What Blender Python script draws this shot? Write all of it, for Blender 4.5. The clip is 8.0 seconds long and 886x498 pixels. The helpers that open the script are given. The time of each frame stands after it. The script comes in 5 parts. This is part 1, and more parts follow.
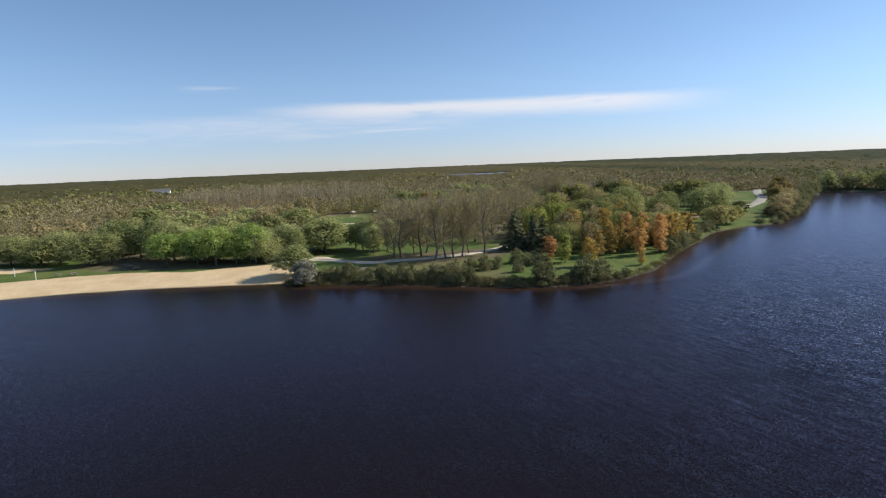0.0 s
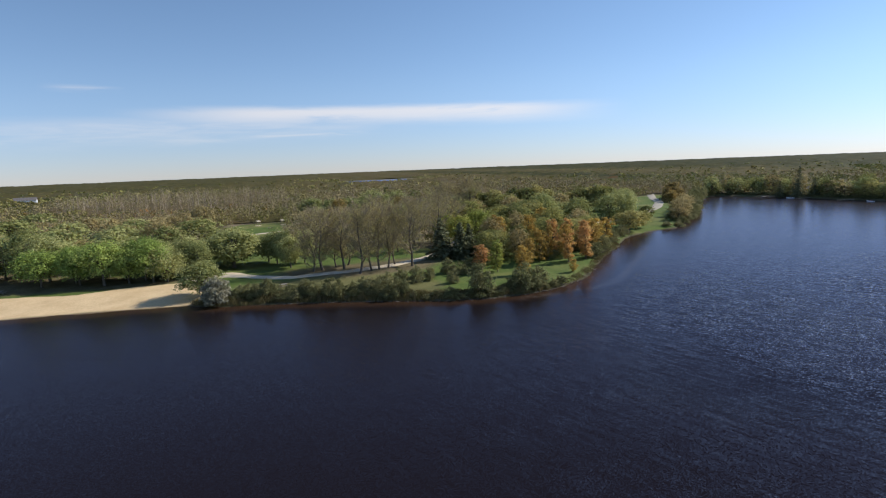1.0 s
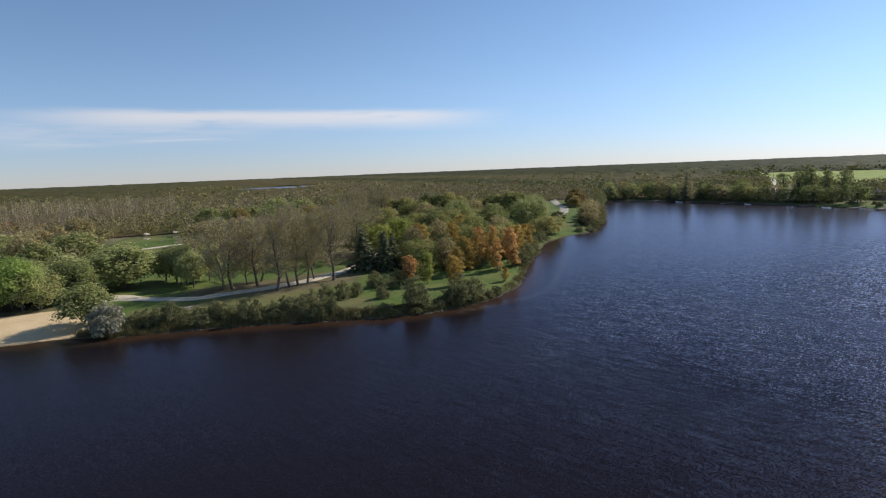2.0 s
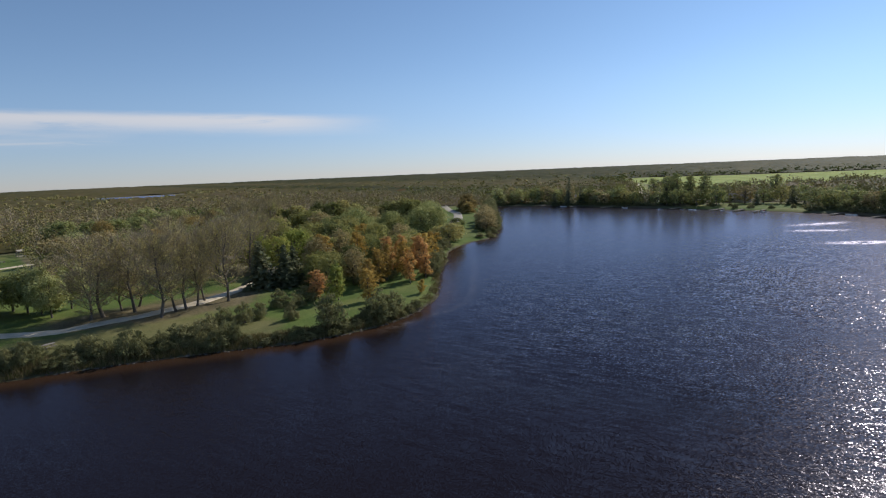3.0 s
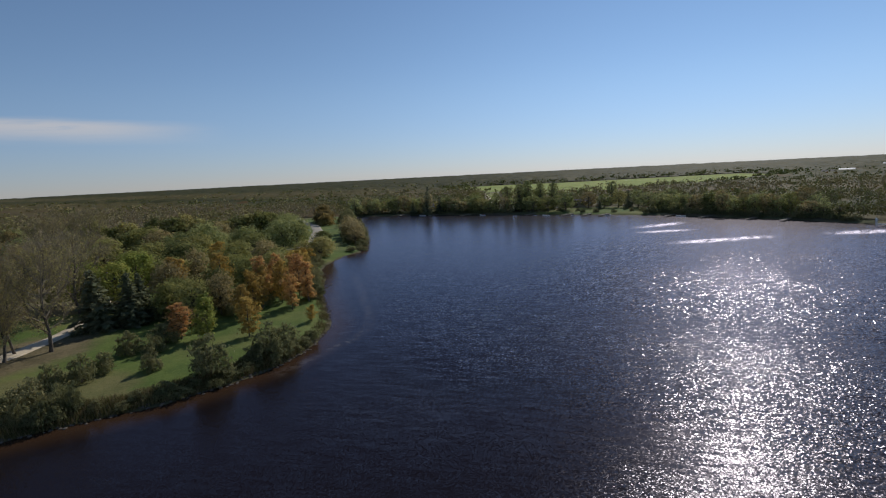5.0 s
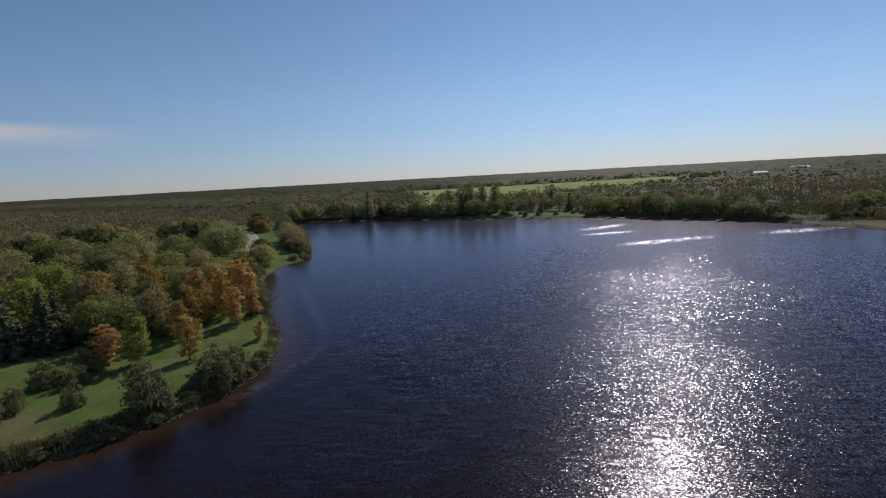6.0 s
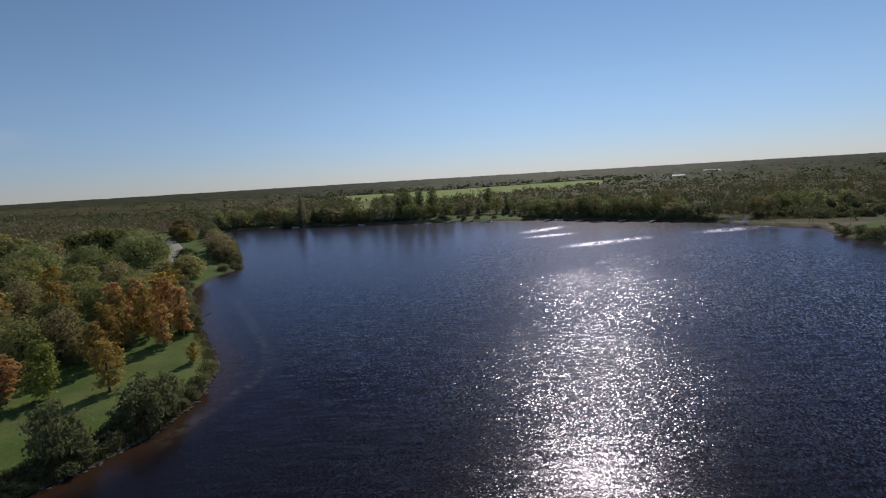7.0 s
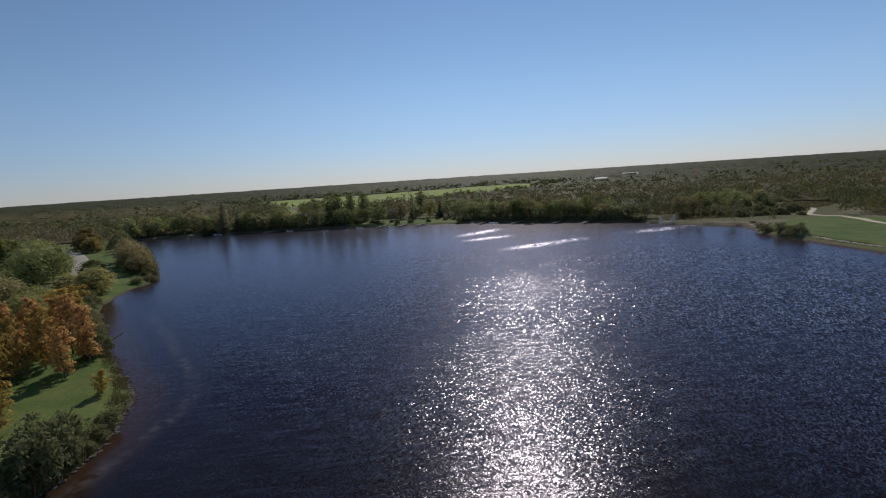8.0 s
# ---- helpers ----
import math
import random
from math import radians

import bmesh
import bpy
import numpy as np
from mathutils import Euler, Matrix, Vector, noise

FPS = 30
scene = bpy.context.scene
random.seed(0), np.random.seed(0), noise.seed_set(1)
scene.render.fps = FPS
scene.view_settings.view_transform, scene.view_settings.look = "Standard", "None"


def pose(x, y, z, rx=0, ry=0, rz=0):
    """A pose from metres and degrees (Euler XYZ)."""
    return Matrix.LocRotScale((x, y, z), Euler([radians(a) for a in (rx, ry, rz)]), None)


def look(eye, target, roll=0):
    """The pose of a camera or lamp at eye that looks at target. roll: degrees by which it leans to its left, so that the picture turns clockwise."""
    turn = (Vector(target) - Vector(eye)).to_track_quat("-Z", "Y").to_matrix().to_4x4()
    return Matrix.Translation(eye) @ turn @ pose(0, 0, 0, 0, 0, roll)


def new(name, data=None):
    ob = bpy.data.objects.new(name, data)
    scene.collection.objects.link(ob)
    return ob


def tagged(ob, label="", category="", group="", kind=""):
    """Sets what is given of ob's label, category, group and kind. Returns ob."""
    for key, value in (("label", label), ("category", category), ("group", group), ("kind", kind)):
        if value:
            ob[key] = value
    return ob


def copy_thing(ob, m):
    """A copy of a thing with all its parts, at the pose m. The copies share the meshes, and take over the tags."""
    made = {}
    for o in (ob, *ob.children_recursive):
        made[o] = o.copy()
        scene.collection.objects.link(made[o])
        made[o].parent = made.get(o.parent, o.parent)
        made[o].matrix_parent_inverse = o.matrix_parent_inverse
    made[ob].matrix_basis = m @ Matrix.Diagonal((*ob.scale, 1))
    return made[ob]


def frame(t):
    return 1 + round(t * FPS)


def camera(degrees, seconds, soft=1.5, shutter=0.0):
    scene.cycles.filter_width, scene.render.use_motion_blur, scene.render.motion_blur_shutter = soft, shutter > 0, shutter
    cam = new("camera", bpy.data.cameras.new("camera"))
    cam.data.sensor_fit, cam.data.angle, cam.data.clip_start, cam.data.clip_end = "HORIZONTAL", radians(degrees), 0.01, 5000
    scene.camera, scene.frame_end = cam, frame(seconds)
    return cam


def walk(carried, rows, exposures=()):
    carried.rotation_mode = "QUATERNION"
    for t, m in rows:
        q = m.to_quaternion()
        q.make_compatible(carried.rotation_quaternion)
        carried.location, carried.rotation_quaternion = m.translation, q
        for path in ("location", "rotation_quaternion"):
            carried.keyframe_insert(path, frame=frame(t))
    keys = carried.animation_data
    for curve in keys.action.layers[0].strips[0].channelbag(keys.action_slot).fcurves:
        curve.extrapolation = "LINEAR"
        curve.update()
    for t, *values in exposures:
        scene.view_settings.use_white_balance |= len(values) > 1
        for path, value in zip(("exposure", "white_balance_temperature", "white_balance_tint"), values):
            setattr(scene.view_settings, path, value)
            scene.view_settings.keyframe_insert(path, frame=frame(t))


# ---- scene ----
cam = camera(77.13, 8.0, soft=1.15)
PATH = [
    (0, 0.00, 0.00, 25.00, 0.31, -8.65, 2.37),
    (0.5, -3.03, 3.87, 25.09, -5.22, -8.53, 2.33),
    (1, -5.68, 7.82, 25.18, -9.87, -8.41, 2.25),
    (1.5, -7.91, 11.89, 25.24, -14.68, -8.26, 2.25),
    (3, -12.28, 25.77, 25.50, -32.33, -7.96, 2.40),
    (3.5, -12.98, 30.18, 25.48, -37.87, -7.87, 2.55),
    (4, -13.17, 34.51, 25.39, -41.76, -7.79, 2.65),
    (4.5, -12.86, 38.36, 25.32, -45.20, -7.73, 2.76),
    (6, -10.29, 49.41, 25.04, -55.35, -7.54, 3.12),
    (6.5, -8.79, 53.00, 24.83, -58.85, -7.50, 3.24),
    (7, -6.97, 56.30, 24.55, -62.56, -7.44, 3.40),
    (7.5, -4.89, 59.01, 24.27, -66.41, -7.44, 3.53),
    (8, -2.41, 61.64, 24.01, -70.01, -7.45, 3.69),
]
walk(cam, [(t, pose(x, y, z, 90 + pitch, lean, yaw)) for t, x, y, z, yaw, pitch, lean in PATH],
     exposures=[(0.0, 0.19), (1.5, 0.08), (3.5, -0.29), (4.5, -0.54), (6.5, -0.75), (8.0, -0.76)])

# ---- sky and sun ----
SUN_AZ, SUN_EL = 77.0, 36.0        # degrees clockwise from +y, and above the horizon
sun_way = Vector((math.sin(radians(SUN_AZ)) * math.cos(radians(SUN_EL)), math.cos(radians(SUN_AZ)) * math.cos(radians(SUN_EL)), math.sin(radians(SUN_EL))))
sun = new("sun", bpy.data.lights.new("sun", "SUN"))
sun.data.energy, sun.data.angle, sun.data.color = 4.4, radians(0.53), (1.0, 0.945, 0.86)
sun.matrix_world = look(sun_way * 200, (0, 0, 0))

world = bpy.data.worlds.new("sky")
scene.world = world
world.use_nodes = True
wt = world.node_tree
wt.nodes.clear()


class Nodes:
    """Short forms for building a node tree."""

    def __init__(self, tree):
        self.tree = tree

    def add(self, kind, _none=None, **inputs):
        n = self.tree.nodes.new(kind)
        for k, v in inputs.items():
            self.put(n, k, v)
        return n

    def attribute(self, name):
        n = self.tree.nodes.new("ShaderNodeAttribute")
        n.attribute_name = name
        return n.outputs["Fac"]

    def put(self, n, k, v):
        key = int(k[1:]) if k[0] == "i" and k[1:].isdigit() else k.replace("_", " ")
        if isinstance(v, bpy.types.NodeSocket):
            self.tree.links.new(v, n.inputs[key])
        else:
            n.inputs[key].default_value = v

    def math(self, op, a, b=0.0, c=0.0, clamp=False):
        n = self.tree.nodes.new("ShaderNodeMath")
        n.operation, n.use_clamp = op, clamp
        for k, v in (("i0", a), ("i1", b), ("i2", c)):
            self.put(n, k, v)
        return n.outputs[0]

    def step(self, v, lo, hi, a=0.0, b=1.0):
        n = self.add("ShaderNodeMapRange", None, Value=v, From_Min=lo, From_Max=hi, To_Min=a, To_Max=b)
        n.interpolation_type = "SMOOTHSTEP"
        return n.outputs[0]

    def mix(self, f, a, b, blend="MIX"):
        n = self.tree.nodes.new("ShaderNodeMix")
        n.data_type, n.blend_type = "RGBA", blend
        for sock, v in ((n.inputs[0], f), (n.inputs[6], a), (n.inputs[7], b)):
            if isinstance(v, bpy.types.NodeSocket):
                self.tree.links.new(v, sock)
            elif isinstance(v, tuple):
                sock.default_value = (*v[:3], 1.0)
            else:
                sock.default_value = v
        return n.outputs[2]

    def noise(self, vec, scale, detail=3.0, rough=0.55, out=0, dist=0.0):
        n = self.add("ShaderNodeTexNoise", None, Scale=scale, Detail=detail, Roughness=rough, Distortion=dist)
        if vec is not None:
            self.tree.links.new(vec, n.inputs["Vector"])
        return n.outputs[out]

    def mapped(self, vec, scale=(1, 1, 1), rot=(0, 0, 0), loc=(0, 0, 0)):
        n = self.add("ShaderNodeMapping", None, Vector=vec, Scale=scale, Rotation=tuple(radians(a) for a in rot), Location=loc)
        return n.outputs[0]

    def ramp(self, f, stops):
        n = self.tree.nodes.new("ShaderNodeValToRGB")
        while len(n.color_ramp.elements) < len(stops):
            n.color_ramp.elements.new(0.5)
        for e, (p, c) in zip(n.color_ramp.elements, stops):
            e.position, e.color = p, (*c, 1.0)
        self.tree.links.new(f, n.inputs[0])
        return n.outputs[0]


w = Nodes(wt)
sky = w.add("ShaderNodeTexSky")
sky.sky_type, sky.sun_disc, sky.sun_elevation, sky.sun_rotation = "NISHITA", False, radians(SUN_EL), radians(SUN_AZ)
sky.altitude, sky.air_density, sky.dust_density, sky.ozone_density = 0.0, 1.0, 0.0, 3.0
direction = w.add("ShaderNodeTexCoord").outputs["Generated"]
sep = w.add("ShaderNodeSeparateXYZ", None, Vector=direction)
az = w.math("MULTIPLY", w.math("ARCTAN2", sep.outputs[0], sep.outputs[1]), 57.2958)
el = w.math("MULTIPLY", w.math("ARCSINE", sep.outputs[2]), 57.2958)
flat = w.add("ShaderNodeCombineXYZ", None, X=w.math("MULTIPLY", az, 0.12), Y=w.math("MULTIPLY", el, 1.1), Z=0.0).outputs[0]
wisp = w.noise(flat, 1.0, 6.0, 0.62, 0, 0.4)


def streak(az0, az1, soft0, soft1, el0, slope, curve, below, above, amount, lo=0.25, hi=0.7):
    """A long thin cirrus streak between two bearings; its height runs el0 + slope * az + curve * az * az, in degrees."""
    mid = w.math("ADD", w.math("MULTIPLY_ADD", az, slope, el0), w.math("MULTIPLY", w.math("MULTIPLY", az, az), curve))
    d = w.math("ADD", w.math("SUBTRACT", el, mid), w.math("MULTIPLY_ADD", wisp, 0.7, -0.35))
    band = w.math("MULTIPLY", w.step(d, -below, 0.0), w.step(d, 0.0, above, 1.0, 0.0))
    ends = w.math("MULTIPLY", w.step(az, az0 - soft0, az0 + soft0), w.step(az, az1 - soft1, az1 + soft1, 1.0, 0.0))
    return w.math("MULTIPLY", w.math("MULTIPLY", band, ends), w.math("MULTIPLY", w.step(wisp, lo, hi), amount))


clouds = streak(-14.0, 22.0, 8.0, 7.0, 5.8, -0.004, -0.0006, 1.8, 0.8, 1.0, 0.08, 0.46)
for other in (streak(-30.0, 4.0, 12.0, 8.0, 5.2, 0.03, 0.0, 2.4, 1.2, 0.5, 0.15, 0.7), streak(-13.0, 2.0, 3.0, 3.0, 3.75, 0.012, 0.0, 0.3, 0.2, 0.5),
              streak(-24.0, -20.0, 1.5, 1.5, 7.75, 0.0, 0.0, 0.5, 0.4, 0.55), streak(-36.0, -8.0, 6.0, 6.0, 3.6, 0.01, 0.0, 0.7, 0.5, 0.35, 0.3, 0.7)):
    clouds = w.math("MAXIMUM", clouds, other)
low = w.step(el, 1.0, 16.0)
air = w.mix(1.0, sky.outputs[0], w.mix(low, (0.87, 0.92, 1.13), (0.95, 0.99, 1.075)), "MULTIPLY")
air = w.mix(1.0, air, w.mix(w.step(el, -1.0, 9.0), (0.77, 0.83, 1.0), (1.0, 1.0, 1.0)), "MULTIPLY")
near_sun = w.step(az, 30.0, 75.0, 1.0, 1.17)
air = w.mix(1.0, air, w.add("ShaderNodeCombineColor", None, Red=near_sun, Green=near_sun, Blue=near_sun).outputs[0], "MULTIPLY")
cloud_white = w.mix(1.0, air, (2.0, 1.5, 1.2), "MULTIPLY")
sky_all = w.mix(clouds, air, w.mix(0.55, cloud_white, (6.6, 6.3, 6.5)))
back = w.add("ShaderNodeBackground", None, Color=sky_all, Strength=0.103)
w.tree.links.new(back.outputs[0], w.add("ShaderNodeOutputWorld").inputs[0])

# ---- plan: polygons in metres ----
SHORE = [(-96, 116.5), (-86, 119.5), (-68, 121.8), (-49, 122), (-37, 121.6), (-31, 118.6), (-20, 117.4), (-11, 115.6), (0, 112.8), (7, 110.6), (13, 109),
         (20, 108.6), (27, 109.2), (33, 111.4), (39, 115.4), (44, 119.6), (48, 125), (52, 131), (58, 140.5), (65, 149.5), (73, 160), (81, 172),
         (86, 177.5), (92, 181.5), (101, 187.4), (111, 190.6), (124, 205), (136, 220), (147, 231), (164, 256), (178, 279), (198, 303), (212, 318),
         (224, 322), (235, 306), (241, 288), (246, 270), (250, 250), (252.5, 232), (256, 213), (259.5, 186), (261, 158), (258.5, 132), (251, 103), (245, 82),
         (238, 66), (232, 55), (224, 46.5)]
SHORE += [(218, 38), (213, 31), (206, 29), (195, 29), (178, 23), (163, 15.6), (148, 9.7), (120, -12), (70, -60), (-20, -110), (-140, -110), (-230, -40), (-240, 40), (-180, 95), (-130, 106)]
BEACH = [(-180, 95), (-130, 106), (-96, 114), (-68, 119), (-49, 119), (-35.5, 120), (-36, 128), (-39, 138), (-43, 141), (-54, 140.5), (-64, 136), (-82, 138.5),
         (-95, 135.3), (-108, 131), (-140, 128), (-185, 115)]
COURT = [(-150, 150), (-117, 143.5), (-107.5, 149.5), (-112, 151.5), (-125, 152.5), (-150, 158)]
LAWN = [(-185, 112), (-160, 163), (-124, 162), (-100, 164), (-70, 160), (-50, 172), (-49, 200), (-62, 250), (-58, 290), (-38, 288), (-30, 230), (-12, 192), (14, 172), (30, 168),
        (52, 200), (80, 245), (110, 280), (150, 330), (200, 350), (222, 330), (205, 305), (184, 284), (140, 215), (115, 188), (88, 176), (66, 146),
        (50, 121), (40, 110), (20, 105), (0, 109), (-35, 116), (-96, 112)]
LITTER = [(-17, 136.5), (-3, 134.5), (12, 138), (18, 148), (10, 156), (-2, 153), (-12, 152), (-24, 147)]
# ground below the beach trees, their shade painted in leaf-litter brown
SHADE = [(-104, 148), (-90, 142), (-66, 140.5), (-50, 139.5), (-44, 143), (-50, 152), (-70, 158), (-90, 164), (-106, 162)]
DRY = [(-31, 120), (-12, 116), (2, 113), (12, 113), (13, 122), (7, 131), (-2, 134), (-10, 137), (-22, 136.5), (-31, 134)]
GLADE = [(330, 291), (334, 287), (439, 373.5), (560, 472), (550, 480), (431.5, 382.5)]   # a mown ride that leads to the field
FIELD = [(410, 305), (555, 455), (600, 545), (690, 625), (770, 640), (820, 520), (1060, 300), (860, 195), (700, 205), (560, 250)]
BANK_LAWN = [(200, 27.8), (192, 27), (178, 21.5), (163, 14.2), (147, 7), (120, -14), (150, -40), (215, -16), (232, -4), (226, 12), (212, 22)]
FAR_LAWN = [(256, 212), (255, 148), (288, 156), (304, 178), (296, 200), (275, 212)]
MARSH = [(234, 46), (224, 28), (226, 12), (236, -4), (262, -14), (300, -14), (300, 20), (275, 40)]
FARM = [(-392, 640), (-300, 662), (-292, 712), (-400, 690)]
RIVER = [(0, 1180), (60, 1120), (125, 1170), (130, 1290), (-5, 1290)]
GAP = [(26, 900), (60, 900), (140, 1060), (150, 1340), (-30, 1340), (-20, 1060)]


def inside_distance(px, py, poly):
    """Signed distance to a polygon, positive inside."""
    best, odd = np.full(px.shape, 1e18), np.zeros(px.shape, bool)
    for (ax, ay), (bx, by) in zip(poly, poly[1:] + poly[:1]):
        ex, ey = bx - ax, by - ay
        k = np.clip(((px - ax) * ex + (py - ay) * ey) / (ex * ex + ey * ey), 0, 1)
        best = np.minimum(best, (px - ax - k * ex) ** 2 + (py - ay - k * ey) ** 2)
        if ay != by:
            odd ^= ((ay > py) != (by > py)) & (px < ex * (py - ay) / (by - ay) + ax)
    return np.where(odd, 1, -1) * np.sqrt(best)


def waves2(px, py, size, seed):
    """Smooth uneven values in about -1 to 1 over the plan."""
    r, out = np.random.default_rng(seed), 0
    for k in range(5):
        a, f = r.uniform(0, 6.28), 6.28 / size * r.uniform(0.6, 1.9)
        out = out + np.sin((px * math.cos(a) + py * math.sin(a)) * f + r.uniform(0, 6.28) + 1.3 * np.sin((px * math.sin(a) - py * math.cos(a)) * f * 0.7 + k))
    return out / 3.0


def ground_z(px, py):
    s = -inside_distance(px, py, SHORE) + 0.5 * waves2(px, py, 9.0, 3)
    b = np.clip(inside_distance(px, py, BEACH) / 6 + 1.0, 0, 1)
    steep = np.clip(s * 0.38, -3.0, 0.85) + np.clip((s - 2) * 0.01, 0, 0.25)
    gentle = np.clip(s * 0.075, -3.0, 1.1)
    z = steep * (1 - b) + gentle * b
    near = np.clip((900 - np.hypot(px, py)) / 300, 0, 1)
    return z + np.where(s > 2, 0.10 * waves2(px, py, 24.0, 5) + 0.04 * waves2(px, py, 6.0, 9), 0) * near


def gz(x, y):
    return float(ground_z(np.array([float(x)]), np.array([float(y)]))[0])


# ---- materials ----
def material(name):
    m = bpy.data.materials.new(name)
    m.use_nodes = True
    m.node_tree.nodes.clear()
    n = Nodes(m.node_tree)
    out = n.add("ShaderNodeOutputMaterial")
    return m, n, out


def surface(name, build, rough=0.8, metal=0.0, spec=0.3, bump=0.0, bump_scale=3.0):
    """A Principled material whose colour comes from build(n, position)."""
    m, n, out = material(name)
    p = n.add("ShaderNodeNewGeometry").outputs["Position"]
    b = n.add("ShaderNodeBsdfPrincipled", None, Base_Color=build(n, p), Roughness=rough, Metallic=metal, Specular_IOR_Level=spec)
    if bump:
        n.put(b, "Normal", n.add("ShaderNodeBump", None, Strength=bump, Distance=0.08, Height=n.noise(p, bump_scale, 5.0)).outputs[0])
    n.tree.links.new(b.outputs[0], out.inputs[0])
    return m


def two_tone(a, b, scale=1.2, fine=14.0):
    def build(n, p):
        f = n.math("ADD", n.math("MULTIPLY", n.noise(p, scale, 4.0), 0.65), n.math("MULTIPLY", n.noise(p, fine, 3.0), 0.35))
        return n.mix(n.step(f, 0.3, 0.7), a, b)
    return build


def leaf_material(name, stops, glow=0.40, tint=False, shift=0.5, warmth=(0.95, 0.915, 0.97)):
    """Foliage: each leaf clump takes its own colour out of the stops, each tree leans to its own part of them."""
    m, n, out = material(name)
    geo = n.add("ShaderNodeNewGeometry")
    if tint:
        own = n.attribute("tint")
    else:
        own = n.add("ShaderNodeObjectInfo").outputs["Random"]
    f = n.math("ADD", n.math("MULTIPLY", own, shift), n.math("MULTIPLY", geo.outputs["Random Per Island"], 1 - shift))
    colour = n.ramp(f, stops)
    value = n.math("MULTIPLY_ADD", n.noise(geo.outputs["Position"], 0.3, 3.0), *((0.35, 0.83) if tint else (0.7, 0.66)))
    colour = n.mix(1.0, colour, n.add("ShaderNodeCombineColor", None, Red=value, Green=value, Blue=value).outputs[0], "MULTIPLY")
    colour = n.mix(1.0, colour, warmth, "MULTIPLY")
    d = n.add("ShaderNodeBsdfPrincipled", None, Base_Color=colour, Roughness=0.75, Specular_IOR_Level=0.04)
    t = n.add("ShaderNodeBsdfTranslucent", None, Color=colour)
    n.tree.links.new(n.add("ShaderNodeMixShader", None, i0=glow, i1=d.outputs[0], i2=t.outputs[0]).outputs[0], out.inputs[0])
    return m


M = {}
M["bark"] = surface("grey_bark", two_tone((0.075, 0.06, 0.045), (0.17, 0.145, 0.115), 2.0, 9.0), 0.9, bump=0.6, bump_scale=6.0)
M["pale_bark"] = surface("pale_bark", two_tone((0.15, 0.115, 0.08), (0.38, 0.31, 0.22), 1.5, 9.0), 0.9, bump=0.5, bump_scale=6.0)
M["twig"] = surface("twig_bark", two_tone((0.22, 0.17, 0.105), (0.42, 0.34, 0.22), 0.4, 4.0), 0.9)
M["green"] = leaf_material("green_leaves", [(0.0, (0.120, 0.135, 0.046)), (0.3, (0.207, 0.223, 0.069)), (0.55, (0.335, 0.342, 0.106)), (0.8, (0.410, 0.398, 0.135)), (1.0, (0.486, 0.413, 0.150))], 0.40, False, 0.85)
M["fresh"] = leaf_material("fresh_green_leaves", [(0.0, (0.192, 0.278, 0.068)), (0.5, (0.324, 0.433, 0.104)), (1.0, (0.516, 0.590, 0.176))])
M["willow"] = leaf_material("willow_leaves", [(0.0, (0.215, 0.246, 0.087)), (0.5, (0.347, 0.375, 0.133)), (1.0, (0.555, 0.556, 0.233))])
M["lime"] = leaf_material("lime_leaves", [(0.0, (0.17, 0.205, 0.05)), (0.5, (0.30, 0.345, 0.075)), (1.0, (0.49, 0.48, 0.13))])
M["orange"] = leaf_material("orange_leaves", [(0.0, (0.44, 0.29, 0.16)), (0.2, (0.58, 0.35, 0.15)), (0.45, (0.68, 0.42, 0.15)), (0.75, (0.74, 0.51, 0.17)), (1.0, (0.66, 0.54, 0.24))], 0.5)
M["gold"] = leaf_material("gold_leaves", [(0.0, (0.312, 0.230, 0.083)), (0.5, (0.516, 0.356, 0.088)), (1.0, (0.696, 0.529, 0.132))])
M["olive"] = leaf_material("olive_leaves", [(0.0, (0.285, 0.232, 0.106)), (0.5, (0.412, 0.346, 0.152)), (1.0, (0.598, 0.508, 0.239))])
M["bronze"] = leaf_material("bronze_leaves", [(0.0, (0.22, 0.18, 0.075)), (0.5, (0.34, 0.26, 0.09)), (1.0, (0.47, 0.36, 0.12))])
M["cotton"] = leaf_material("cottonwood_leaves", [(0.0, (0.327, 0.286, 0.116)), (0.5, (0.459, 0.410, 0.164)), (1.0, (0.629, 0.559, 0.232))])
M["shrub"] = leaf_material("shrub_leaves", [(0.0, (0.147, 0.159, 0.066)), (0.45, (0.219, 0.225, 0.094)), (0.8, (0.292, 0.281, 0.126)), (1.0, (0.361, 0.313, 0.154))])
M["silver"] = leaf_material("silver_leaves", [(0.0, (0.252, 0.250, 0.162)), (0.5, (0.378, 0.370, 0.246)), (1.0, (0.525, 0.500, 0.357))], 0.4)
M["spruce"] = leaf_material("spruce_needles", [(0.0, (0.085, 0.105, 0.055)), (0.5, (0.155, 0.175, 0.09)), (1.0, (0.26, 0.265, 0.14))], 0.25)
M["wood_leaf"] = leaf_material("wood_foliage", [(0.0, (0.392, 0.338, 0.169)), (0.18, (0.314, 0.268, 0.118)), (0.42, (0.274, 0.253, 0.084)), (0.66, (0.197, 0.210, 0.062)), (0.86, (0.130, 0.155, 0.046)), (0.96, (0.445, 0.230, 0.064))], 0.11, True, 0.9)
# darker copy of the wood foliage, with the shade between crowns in its colour
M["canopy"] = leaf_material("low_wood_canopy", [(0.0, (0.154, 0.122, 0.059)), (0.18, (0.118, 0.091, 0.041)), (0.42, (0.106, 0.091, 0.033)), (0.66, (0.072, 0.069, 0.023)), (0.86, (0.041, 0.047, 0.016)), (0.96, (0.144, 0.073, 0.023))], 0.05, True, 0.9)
M["wood_twig"] = surface("wood_twigs", two_tone((0.23, 0.17, 0.105), (0.45, 0.37, 0.27), 0.03, 3.0), 0.9)
